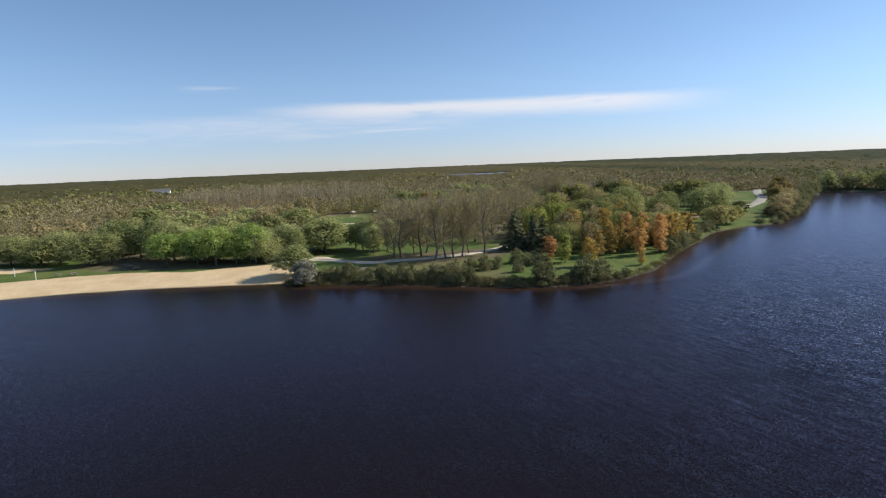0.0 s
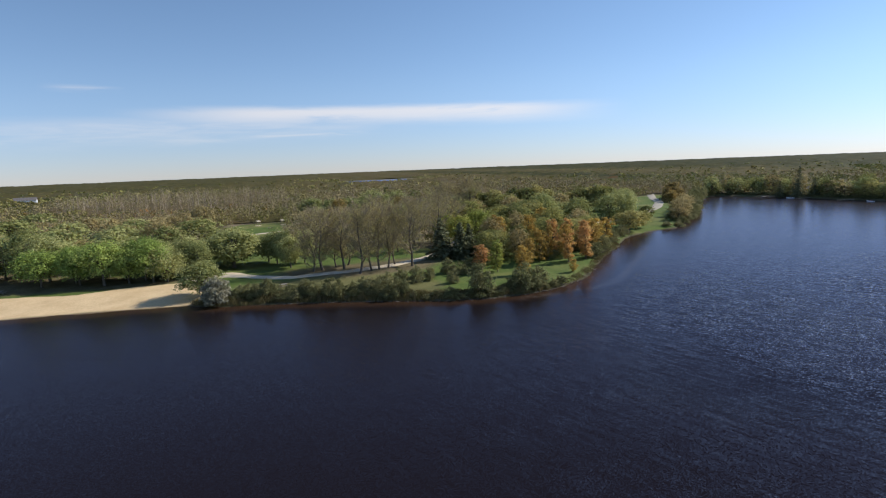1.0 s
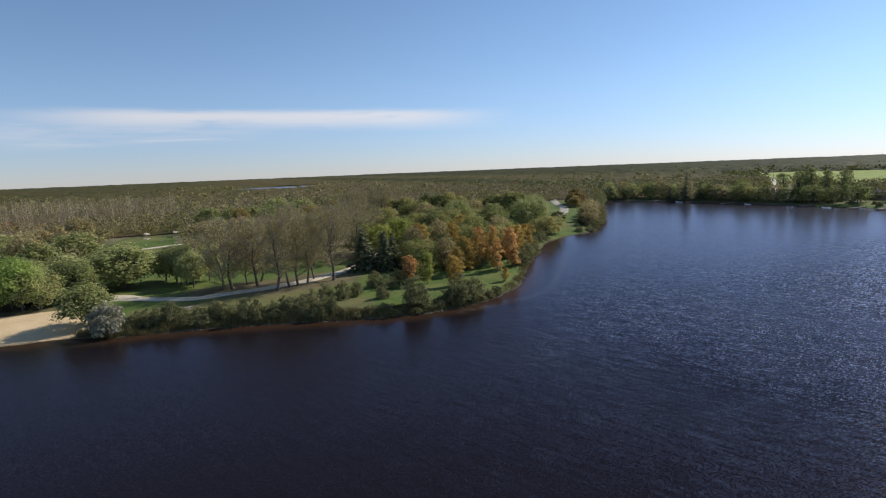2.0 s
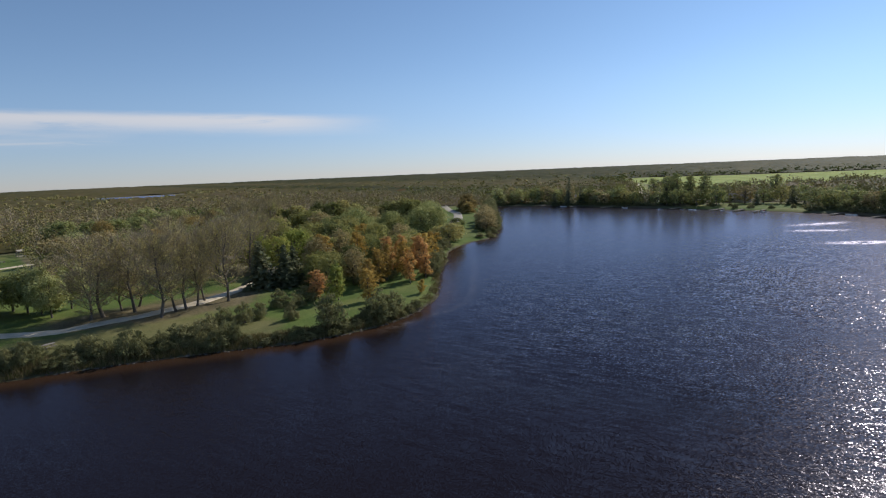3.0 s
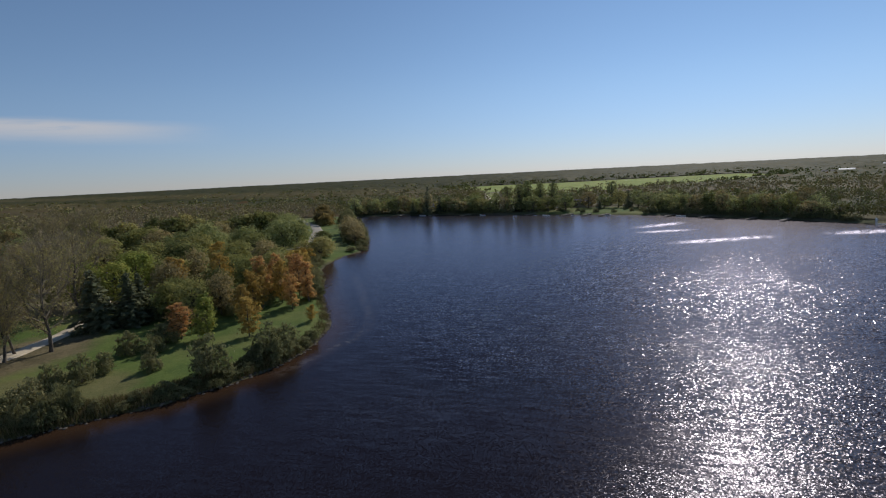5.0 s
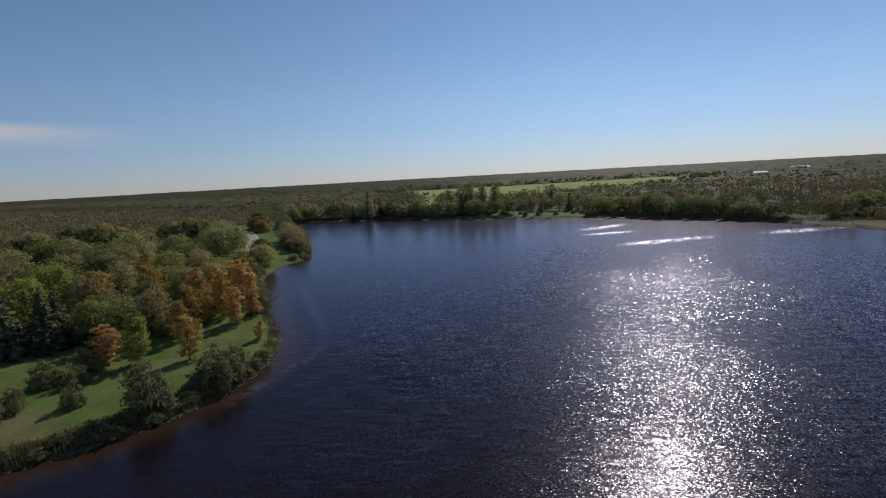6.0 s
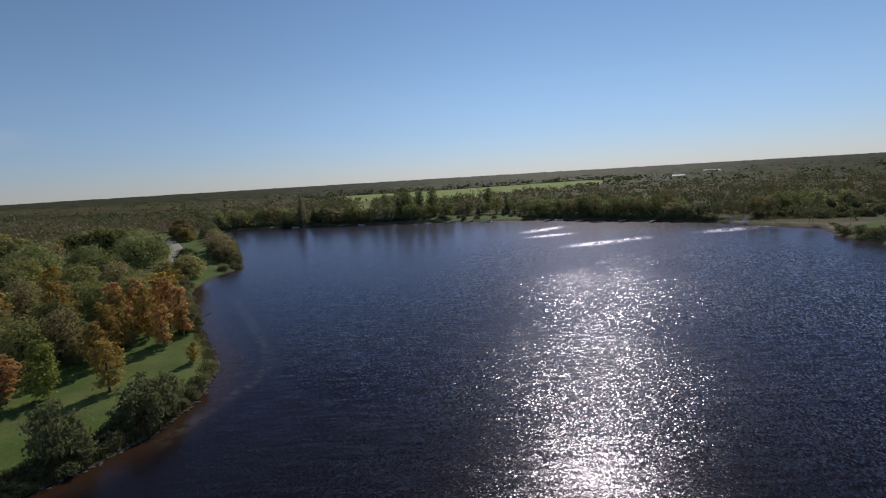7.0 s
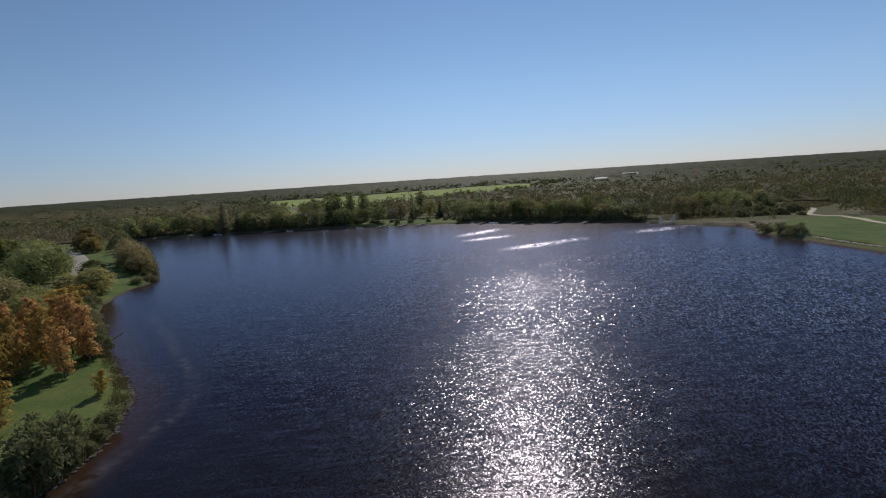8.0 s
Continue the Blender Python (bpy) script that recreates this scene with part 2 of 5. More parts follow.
M["reed"] = leaf_material("bank_grass", [(0.0, (0.09, 0.10, 0.03)), (0.5, (0.17, 0.15, 0.06)), (1.0, (0.28, 0.22, 0.11))], 0.3, False, 0.0)
M["gravel"] = surface("pale_gravel", two_tone((0.48, 0.40, 0.285), (0.66, 0.56, 0.415), 0.5, 7.0), 0.95, bump=0.15, bump_scale=9.0)
M["road"] = surface("worn_grey_gravel", two_tone((0.30, 0.265, 0.21), (0.43, 0.385, 0.31), 0.5, 7.0), 0.95, bump=0.15, bump_scale=9.0)
M["timber"] = surface("weathered_timber", two_tone((0.16, 0.13, 0.10), (0.32, 0.28, 0.23), 2.0, 12.0), 0.85)
M["white"] = surface("white_paint", two_tone((0.70, 0.70, 0.68), (0.82, 0.82, 0.80), 1.0, 8.0), 0.45, spec=0.5)
M["metal"] = surface("galvanised_metal", two_tone((0.5, 0.5, 0.5), (0.68, 0.68, 0.67), 2.0, 12.0), 0.42, 0.8)
M["roof"] = surface("weathered_shingle", two_tone((0.10, 0.09, 0.085), (0.20, 0.18, 0.17), 2.0, 9.0), 0.85)
M["red"] = surface("faded_red_paint", two_tone((0.30, 0.05, 0.035), (0.38, 0.09, 0.06), 2.0, 9.0), 0.6)
M["siding"] = surface("tan_siding", two_tone((0.38, 0.32, 0.24), (0.50, 0.44, 0.34), 2.0, 9.0), 0.7)
M["glass"] = surface("dark_window_glass", lambda n, p: n.mix(0.0, (0.02, 0.025, 0.03), (0.02, 0.025, 0.03)), 0.06, spec=0.8)
M["dark"] = surface("dark_rubber", two_tone((0.02, 0.02, 0.02), (0.05, 0.05, 0.05)), 0.7)


def ground_material():
    m, n, out = material("ground_cover")
    p = n.add("ShaderNodeNewGeometry").outputs["Position"]

    def near_zone(name, soft, wobble):
        d = n.attribute(name)
        d = n.math("ADD", d, n.math("MULTIPLY_ADD", n.noise(p, 0.35, 4.0), wobble * 2, -wobble))
        return n.step(d, -soft, soft)

    big, mid, fine = n.noise(p, 0.035, 4.0), n.noise(p, 0.22, 4.0), n.noise(p, 2.4, 4.0)
    mixed = n.math("ADD", n.math("MULTIPLY", mid, 0.6), n.math("MULTIPLY", fine, 0.4))
    forest = n.mix(n.step(mixed, 0.3, 0.7), (0.14, 0.11, 0.065), (0.22, 0.175, 0.11))
    forest = n.mix(n.step(big, 0.42, 0.62), forest, n.mix(mixed, (0.10, 0.10, 0.04), (0.16, 0.155, 0.07)))
    lawn = n.mix(n.step(mixed, 0.32, 0.68), (0.066, 0.106, 0.022), (0.118, 0.158, 0.037))
    lawn = n.mix(n.step(big, 0.45, 0.7, 0.0, 0.65), lawn, (0.21, 0.19, 0.07))
    litter = n.mix(n.step(mixed, 0.35, 0.65), (0.10, 0.075, 0.045), (0.20, 0.15, 0.09))
    sand = n.mix(n.step(mixed, 0.3, 0.7), (0.56, 0.40, 0.215), (0.72, 0.54, 0.315))
    field = n.mix(n.step(big, 0.35, 0.65), (0.21, 0.265, 0.055), (0.31, 0.335, 0.09))
    mud = n.mix(fine, (0.045, 0.036, 0.022), (0.12, 0.095, 0.055))
    c = forest
    c = n.mix(near_zone("lawn", 1.2, 2.5), c, lawn)
    # leaf litter by the cottonwoods, and painted tree shade beside the beach
    c = n.mix(n.math("MULTIPLY", near_zone("litter", 2.5, 3.0), 0.85), c, litter)
    c = n.mix(n.math("MULTIPLY", near_zone("dry", 2.0, 3.0), 0.75), c, n.mix(n.step(mixed, 0.3, 0.7), (0.115, 0.108, 0.042), (0.20, 0.168, 0.075)))
    c = n.mix(near_zone("field", 4.0, 6.0), c, field)
    c = n.mix(near_zone("marsh", 2.0, 4.0), c, n.mix(mixed, (0.08, 0.085, 0.03), (0.14, 0.125, 0.055)))
    c = n.mix(near_zone("sand", 0.5, 0.9), c, sand)
    wet = n.attribute("shore")
    c = n.mix(n.step(wet, 0.2, 1.0, 0.85, 0.0), c, mud)
    b = n.add("ShaderNodeBsdfPrincipled", None, Base_Color=c, Roughness=0.95, Specular_IOR_Level=0.15)
    n.put(b, "Normal", n.add("ShaderNodeBump", None, Strength=0.8, Distance=0.15, Height=n.noise(p, 1.3, 6.0, 0.65)).outputs[0])
    n.tree.links.new(b.outputs[0], out.inputs[0])
    return m


def water_material():
    m, n, out = material("dark_lake_water")
    p = n.add("ShaderNodeNewGeometry").outputs["Position"]
    shore = n.attribute("shore")
    slick = n.attribute("slick")
    colour = n.mix(n.step(shore, 0.5, 6.0), (0.046, 0.025, 0.014), (0.0105, 0.0074, 0.0078))
    gusts = n.math("ADD", n.math("MULTIPLY", n.noise(n.mapped(p, (0.011, 0.03, 1), (0, 0, -28)), 1.0, 3.0), 0.7), n.math("MULTIPLY", n.noise(p, 0.09, 3.0), 0.3))
    lee = n.step(shore, 2.0, 30.0, 0.4, 1.0)
    force = n.math("MULTIPLY", n.step(gusts, 0.32, 0.68, 0.65, 1.1), lee)
    place = n.add("ShaderNodeSeparateXYZ", None, Vector=p)
    west = place.outputs[0]
    calm = n.math("MULTIPLY", n.step(n.math("MULTIPLY_ADD", west, -0.23, place.outputs[1]), 60.0, 108.0, 0.0, 0.84), n.step(west, 40.0, 100.0))
    force = n.math("MULTIPLY", force, n.math("SUBTRACT", 1.0, calm))
    force = n.math("MULTIPLY", force, n.step(west, -30.0, 45.0, 0.5, 1.0))
    force = n.math("MULTIPLY", force, n.step(west, 115.0, 190.0, 1.0, 0.38))
    force = n.math("MULTIPLY", force, n.step(slick, 0.15, 0.9, 1.0, 0.3))
    feather = n.step(n.noise(n.mapped(p, (0.10, 0.55, 1), (0, 0, 38)), 1.0, 4.0, 0.65), 0.31, 0.55)
    gust = n.math("MULTIPLY", n.attribute("gust"), feather)
    force = n.math("MULTIPLY", force, n.math("MULTIPLY_ADD", gust, 1.6, 1.0))
    # pale colour painted along the slick for its sky reflection
    slick_sheen = n.math("MULTIPLY", n.step(slick, 0.55, 1.0), n.step(n.noise(p, 0.8, 4.0), 0.36, 0.60, 0.0, 0.20))
    colour = n.mix(slick_sheen, colour, (0.26, 0.24, 0.22))

    def slopes(vec, detail, along, across):
        """Slopes of one set of wavelets, taken straight from a vector noise."""
        c = n.add("ShaderNodeSeparateColor", None, Color=n.noise(vec, 1.0, detail, 0.5, 1, 0.5))
        return (n.math("MULTIPLY_ADD", c.outputs[0], along, -along / 2), n.math("MULTIPLY_ADD", c.outputs[1], across, -across / 2))

    sets = n.step(n.noise(n.mapped(p, (0.30, 0.16, 1)), 1.0, 2.0, 0.6, 0, 0.6), 0.36, 0.64, 0.85, 1.1)
    chop = slopes(n.mapped(p, (2.0, 0.7, 1), (0, 0, 6)), 1.0, 0.10, 0.05)

    # long-crested wind waves that run from the north-east
    run = n.math("ADD", n.math("MULTIPLY", west, 0.88), n.math("MULTIPLY", place.outputs[1], 0.47))
    crest = n.math("ADD", n.math("MULTIPLY", west, -0.47), n.math("MULTIPLY", place.outputs[1], 0.88))
    ridge = n.noise(n.add("ShaderNodeCombineXYZ", None, X=n.math("MULTIPLY", run, 1.5), Y=n.math("MULTIPLY", crest, 0.22), Z=0.0).outputs[0], 1.0, 1.0, 0.5, 0, 0.3)
    ridge = n.math("MULTIPLY_ADD", ridge, 0.32, -0.16)
    ridges = n.math("MULTIPLY", ridge, 0.88), n.math("MULTIPLY", ridge, 0.47)

    def facets(scale, turn, along, across):
        """Slopes of small wind wavelets: each wavelet one tilted facet."""
        v = n.add("ShaderNodeTexVoronoi", None, Vector=n.mapped(p, scale, (0, 0, turn)), Scale=1.0, Randomness=1.0)
        v.voronoi_dimensions = "2D"
        c = n.add("ShaderNodeSeparateColor", None, Color=v.outputs["Color"])
        return (n.math("MULTIPLY_ADD", c.outputs[0], along, -along / 2), n.math("MULTIPLY_ADD", c.outputs[1], across, -across / 2))

    # wavelets sized by distance to fit the camera's view; two sets cross in each
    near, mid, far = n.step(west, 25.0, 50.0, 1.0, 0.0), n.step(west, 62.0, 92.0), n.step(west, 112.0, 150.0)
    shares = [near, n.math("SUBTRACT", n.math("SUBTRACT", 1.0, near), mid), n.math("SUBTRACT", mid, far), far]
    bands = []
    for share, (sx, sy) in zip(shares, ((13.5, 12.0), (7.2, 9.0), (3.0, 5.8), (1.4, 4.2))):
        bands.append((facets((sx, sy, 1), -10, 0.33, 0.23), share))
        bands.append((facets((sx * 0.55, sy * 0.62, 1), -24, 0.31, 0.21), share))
    total = n.math("MULTIPLY", sets, force)

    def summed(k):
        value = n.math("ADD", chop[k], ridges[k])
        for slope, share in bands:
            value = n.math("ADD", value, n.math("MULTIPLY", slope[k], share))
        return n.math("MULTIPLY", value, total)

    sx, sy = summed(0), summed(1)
    normal = n.add("ShaderNodeVectorMath", None, i0=n.add("ShaderNodeCombineXYZ", None, X=sx, Y=sy, Z=1.0).outputs[0])
    normal.operation = "NORMALIZE"
    body = n.add("ShaderNodeBsdfDiffuse", None, Color=colour)
    gloss = n.add("ShaderNodeBsdfGlossy", None, Color=(0.64, 0.608, 0.715, 1.0), Roughness=n.math("MULTIPLY_ADD", gust, 0.20, 0.185), Normal=normal.outputs[0])
    share = n.add("ShaderNodeFresnel", None, IOR=1.245, Normal=normal.outputs[0]).outputs[0]
    n.tree.links.new(n.add("ShaderNodeMixShader", None, i0=share, i1=body.outputs[0], i2=gloss.outputs[0]).outputs[0], out.inputs[0])
    return m


M["ground"], M["water"] = ground_material(), water_material()


# ---- mesh helpers ----
def fast_mesh(name, verts, faces, mats=(), slots=None, smooth=False, attributes=None, face_attributes=None):
    """A mesh from numpy arrays; faces is an (n, k) array or a list of such arrays."""
    faces = faces if isinstance(faces, list) else [faces]
    faces = [f for f in faces if len(f)]
    me = bpy.data.meshes.new(name)
    verts = np.asarray(verts, np.float32)
    me.vertices.add(len(verts))
    me.vertices.foreach_set("co", verts.ravel())
    loops = np.concatenate([f.ravel() for f in faces]).astype(np.int32)
    sizes = np.concatenate([np.full(len(f), f.shape[1]) for f in faces])
    me.loops.add(len(loops))
    me.loops.foreach_set("vertex_index", loops)
    me.polygons.add(len(sizes))
    me.polygons.foreach_set("loop_start", np.concatenate([[0], np.cumsum(sizes)[:-1]]).astype(np.int32))
    for mat in mats:
        me.materials.append(mat)
    if slots is not None:
        me.polygons.foreach_set("material_index", np.asarray(slots, np.int32))
    me.update(calc_edges=True)
    me.polygons.foreach_set("use_smooth", np.full(len(sizes), smooth))
    for key, values in (attributes or {}).items():
        me.attributes.new(key, "FLOAT", "POINT").data.foreach_set("value", np.asarray(values, np.float32))
    for key, values in (face_attributes or {}).items():
        me.attributes.new(key, "FLOAT", "FACE").data.foreach_set("value", np.asarray(values, np.float32))
    return me


def part(name, bm, mat, parent, label=""):
    """Links a bmesh, or a ready mesh, as one mesh object under a thing or a part."""
    if isinstance(bm, bmesh.types.BMesh):
        me = bpy.data.meshes.new(name)
        bm.to_mesh(me)
        bm.free()
        me.materials.append(mat)
    else:
        me = bm
    ob = new(name, me)
    ob.parent = parent
    return tagged(ob, label)


def thing(name, label, category, group="", kind=""):
    return tagged(new(name), label, category, group, kind)


def box(bm, size, m=None, bevel=0.0):
    made = bmesh.ops.create_cube(bm, size=1.0, matrix=(m or Matrix()) @ Matrix.Diagonal((*size, 1)))
    if bevel:
        edges = list({e for v in made["verts"] for e in v.link_edges})
        bmesh.ops.bevel(bm, geom=edges, offset=bevel, segments=1, affect="EDGES")
    return bm


def one_box(size, at, bevel=0.02, turn=0.0):
    return box(bmesh.new(), size, pose(*at, 0, 0, turn), bevel)


def rod(bm, a, b, r0, r1=None, sides=8):
    a, b = Vector(a), Vector(b)
    q = (b - a).to_track_quat("Z", "Y").to_matrix().to_4x4()
    bmesh.ops.create_cone(bm, cap_ends=True, segments=sides, radius1=r0, radius2=r0 if r1 is None else r1, depth=(b - a).length,
                          matrix=Matrix.Translation((a + b) / 2) @ q)
    return bm


def one_rod(a, b, r0, r1=None, sides=8):
    return rod(bmesh.new(), a, b, r0, r1, sides)


def tubes(paths, sides=5):
    """Tapered tubes along paths: lists of (point, radius). Returns verts and quads."""
    verts, quads, base = [], [], 0
    for path in paths:
        pts = np.array([p for p, _ in path], float)
        way = np.gradient(pts, axis=0)
        way /= np.linalg.norm(way, axis=1)[:, None] + 1e-9
        side = np.cross(way, [0.31, 0.83, 0.1])
        side /= np.linalg.norm(side, axis=1)[:, None] + 1e-9
        other = np.cross(way, side)
        for i, (p, r) in enumerate(path):
            for k in range(sides):
                a = 2 * math.pi * k / sides
                verts.append(pts[i] + r * (math.cos(a) * side[i] + math.sin(a) * other[i]))
        for i in range(len(path) - 1):
            for k in range(sides):
                a, b = base + i * sides + k, base + i * sides + (k + 1) % sides
                quads.append((a, b, b + sides, a + sides))
        base += len(path) * sides
    return np.array(verts), np.array(quads)


def cards(centres, normals, size, rng, stretch=1.0, droop=0.0):
    """Small folded leaf sprays, one diamond each, facing about along the normals."""
    n = len(centres)
    normals = normals / (np.linalg.norm(normals, axis=1)[:, None] + 1e-9)
    t = rng.normal(size=(n, 3))
    t[:, 2] -= droop
    t -= (t * normals).sum(1)[:, None] * normals
    t /= np.linalg.norm(t, axis=1)[:, None] + 1e-9
    b = np.cross(normals, t)
    size = np.broadcast_to(np.asarray(size, float), (n,))
    s = (size * rng.uniform(0.6, 1.35, n))[:, None]
    k = rng.uniform(0.45, 0.8, (n, 1))
    v = np.stack([centres + t * s * stretch, centres + b * s * k + normals * s * rng.uniform(-.25, .25, (n, 1)), centres - t * s * stretch * rng.uniform(.5, 1, (n, 1)),
                  centres - b * s * k + normals * s * rng.uniform(-.25, .25, (n, 1))], 1)
    return v.reshape(-1, 3), np.arange(4 * n).reshape(-1, 4)


def clumpy(rng, lobes, per, spread, size, up=0.75, jitter=0.35, stretch=1.0, droop=0.0):
    """Leaf sprays on a set of lobes (centre, radius): dense on the outside of each, loose edges, gaps between."""
    c, nn = [], []
    for centre, radius in lobes:
        count = max(6, int(per * rng.uniform(0.75, 1.25)))
        d = rng.normal(size=(count, 3))
        d /= np.linalg.norm(d, axis=1)[:, None]
        d[:, 2] = np.where(d[:, 2] < -0.35, -d[:, 2], d[:, 2])
        r = radius * (1.05 - spread * rng.random(count) ** 1.2) * np.where(rng.random(count) < 0.30, rng.uniform(1.0, 1.45, count), 1.0)
        c.append(np.asarray(centre) + d * r[:, None] * np.array([1, 1, 0.85]))
        nn.append(d + np.array([0, 0, up]) + jitter * rng.normal(size=(count, 3)))
    return cards(np.concatenate(c), np.concatenate(nn), size, rng, stretch, droop)


# ---- trees ----
SIZE, SET = {}, set()


def limbs_to(rng, lobes, trunk_top, r0, base=0.0, lean=(0, 0)):
    """A trunk with limbs running out to the lobes of the crown."""
    top = np.array([lean[0], lean[1], trunk_top])
    trunk = [((0, 0, base - 0.4), r0 * 1.35), ((lean[0] * .1, lean[1] * .1, trunk_top * 0.12), r0), ((lean[0] * .5 + rng.normal() * .08, lean[1] * .5, trunk_top * 0.5), r0 * 0.75), (tuple(top), r0 * 0.3)]
    paths = [trunk]
    for centre, radius in lobes:
        k = rng.uniform(0.25, 0.8)
        start = np.array([lean[0] * k, lean[1] * k, trunk_top * k])
        c = np.asarray(centre)
        mid = start * 0.5 + c * 0.5 + np.array([0, 0, -0.08 * np.linalg.norm(c - start)])
        paths.append([(tuple(start), r0 * 0.42), (tuple(mid), r0 * 0.26), (tuple(c), r0 * 0.08)])
    return tubes(paths, 4)


def broadleaf(name, seed, h, r, mat, label, category="tree", bark="bark", lobes=20, per=105, size=0.41, low=0.0, top_heavy=0.0, droop=0.0, stretch=1.15, slim=1.0):
    rng = np.random.default_rng(seed)
    lobes, per, size = int(lobes * 1.6), int(per * 1.05), size * 0.76
    ls, half = [], h * (1 - low) / 2
    for i in range(lobes):
        k = 1 - 2 * (i + 0.5) / lobes
        a = i * 2.39996 + rng.uniform(-.4, .4)
        flat = math.sqrt(1 - k * k) * rng.uniform(0.52, 0.84)
        if k < 0:
            flat *= 1.0 + 0.35 * k * k
        rad = r * rng.uniform(0.27, 0.47) * slim
        ls.append((np.array([math.cos(a) * r * flat, math.sin(a) * r * flat, h * low + half + k * half * rng.uniform(0.62, 0.8)]), rad))
    ls.append((np.array([0, 0, h * low + half]), r * 0.5))
    tv, tq = limbs_to(rng, ls, h * 0.8, 0.028 * h)
    lv, lq = clumpy(rng, ls, per, 0.75, size, droop=droop, stretch=stretch)
    tree = thing(name, label, category)
    part("trunk", fast_mesh("trunk", tv, tq, [M[bark]], smooth=True), None, tree)
    part("crown", fast_mesh("crown", lv, lq, [M[mat]]), None, tree)
    SIZE[tree.name] = h, r
    return tree


def slender_tree(name, seed, h, r, mat, label, lobes=26, per=84, size=0.21):
    """A narrow tree leafed nearly to the ground, with a ragged tapering top."""
    rng, ls = np.random.default_rng(seed), []
    for i in range(lobes):
        k = 0.10 + 0.86 * (i + rng.uniform(0, 0.8)) / lobes
        a = i * 2.39996 + rng.uniform(-.5, .5)
        wide = r * (1 - 1.2 * (k - 0.45) ** 2) * (1.0 if k < 0.75 else 1.0 - 1.2 * (k - 0.75)) * rng.uniform(0.7, 1.2)
        ls.append((np.array([math.cos(a), math.sin(a), 0]) * wide * rng.uniform(0.25, 0.68) + np.array([0, 0, h * k]), wide * rng.uniform(0.28, 0.52)))
    tv, tq = limbs_to(rng, ls, h * 0.93, 0.016 * h)
    lv, lq = clumpy(rng, ls, per, 0.85, size, up=0.5, jitter=0.5, stretch=1.35, droop=0.5)
    tree = thing(name, label, "tree")
    part("trunk", fast_mesh("trunk", tv, tq, [M["bark"]], smooth=True), None, tree)
    part("crown", fast_mesh("crown", lv, lq, [M[mat]]), None, tree)
    SIZE[tree.name] = h, r
    return tree


def sparse_tree(name, seed, h, r, mat, label, bark="pale_bark", leaves=2700, twigs=2600, size=0.12):
    """A tall cottonwood: pale trunk, steep forking limbs with side branches, and few leaves left in loose clusters."""
    rng = np.random.default_rng(seed)
    limbs, tips = [], []
    lean = rng.normal(size=2) * 0.35
    bend = rng.normal(size=(2, 2)) * 0.22

    def at(k):
        return np.array([lean[0] * k + bend[0, 0] * math.sin(5 * k) + bend[0, 1] * math.sin(9 * k), lean[1] * k + bend[1, 0] * math.sin(5 * k) + bend[1, 1] * math.sin(9 * k), h * k])

    stem = [(tuple(at(k)), w) for k, w in ((-0.03, 0.36), (0.04, 0.25), (0.2, 0.20), (0.4, 0.16), (0.6, 0.115), (0.8, 0.06), (0.97, 0.02))]
    for i in range(22):
        k = 0.14 + 0.76 * (i + rng.random()) / 22
        a = i * 2.39996 + rng.uniform(-.5, .5)
        steep = radians(rng.uniform(24, 52))
        length = min(r * 1.15 / math.sin(steep), (h * 1.02 - h * k) / math.cos(steep)) * rng.uniform(0.55, 1.0) * (0.75 if k < 0.25 else 1.0)
        s = at(k)
        out = np.array([math.cos(a), math.sin(a), 0.0])
        e = s + (out * math.sin(steep) + np.array([0, 0, math.cos(steep)])) * length
        m = s * 0.5 + e * 0.5 + (out - np.array([0, 0, 0.5])) * 0.10 * length
        w = 0.125 * (1.2 - k)
        paths = [[(tuple(s), w), (tuple(m), w * 0.62), (tuple(e), 0.018)]]
        for q in (0.35, 0.5, 0.65, 0.8):
            base = (s * (1 - q) + m * q) if q < 0.5 else (m * (2 - 2 * q) + e * (2 * q - 1))
            turn = a + rng.choice([-1, 1]) * rng.uniform(0.5, 1.4)
            tip = base + (np.array([math.cos(turn), math.sin(turn), rng.uniform(0.5, 1.4)])) * length * rng.uniform(0.16, 0.3)
            paths.append([(tuple(base), w * 0.42), (tuple((base + tip) / 2 + rng.normal(size=3) * 0.08), w * 0.28), (tuple(tip), 0.012)])
            tips += [base * (1 - u) + tip * u for u in (0.4, 0.7, 1.0)]
        limbs.append(paths)
        tips += [m * (1 - u) + e * u for u in (0.3, 0.6, 0.85, 1.0)]
    tips = np.array(tips)
    base = tips[rng.integers(0, len(tips), twigs)]
    out = base - np.array([lean[0] * .5, lean[1] * .5, h * 0.3])
    out /= np.linalg.norm(out, axis=1)[:, None]
    out = out + rng.normal(size=(twigs, 3)) * 0.45 + np.array([0, 0, 0.45])
    side = np.cross(out, rng.normal(size=(twigs, 3)))
    side /= np.linalg.norm(side, axis=1)[:, None]
    end = base + out * rng.uniform(0.5, 1.35, (twigs, 1))
    wv = np.stack([base - side * 0.018, base + side * 0.018, end], 1).reshape(-1, 3)
    leafy = tips[rng.random(len(tips)) < 0.6]
    pick = leafy[rng.integers(0, len(leafy), leaves)] + rng.normal(size=(leaves, 3)) * 0.55
    lv, lq = cards(pick, rng.normal(size=(leaves, 3)) + [0, 0, 0.4], size, rng, 1.2)
    tree = thing(name, label, "tree")
    tv, tq = tubes([stem], 7)
    trunk = part("trunk", fast_mesh("trunk", tv, tq, [M["bark"]], smooth=True), None, tree)
    for paths in limbs:
        part("limb", fast_mesh("limb", *tubes(paths, 4), [M[bark]], smooth=True), None, trunk)
    tagged(part("fine_branchwork", fast_mesh("fine_branchwork", wv, np.arange(3 * twigs).reshape(-1, 3), [M["twig"]]), None, tree), kind="stuff")
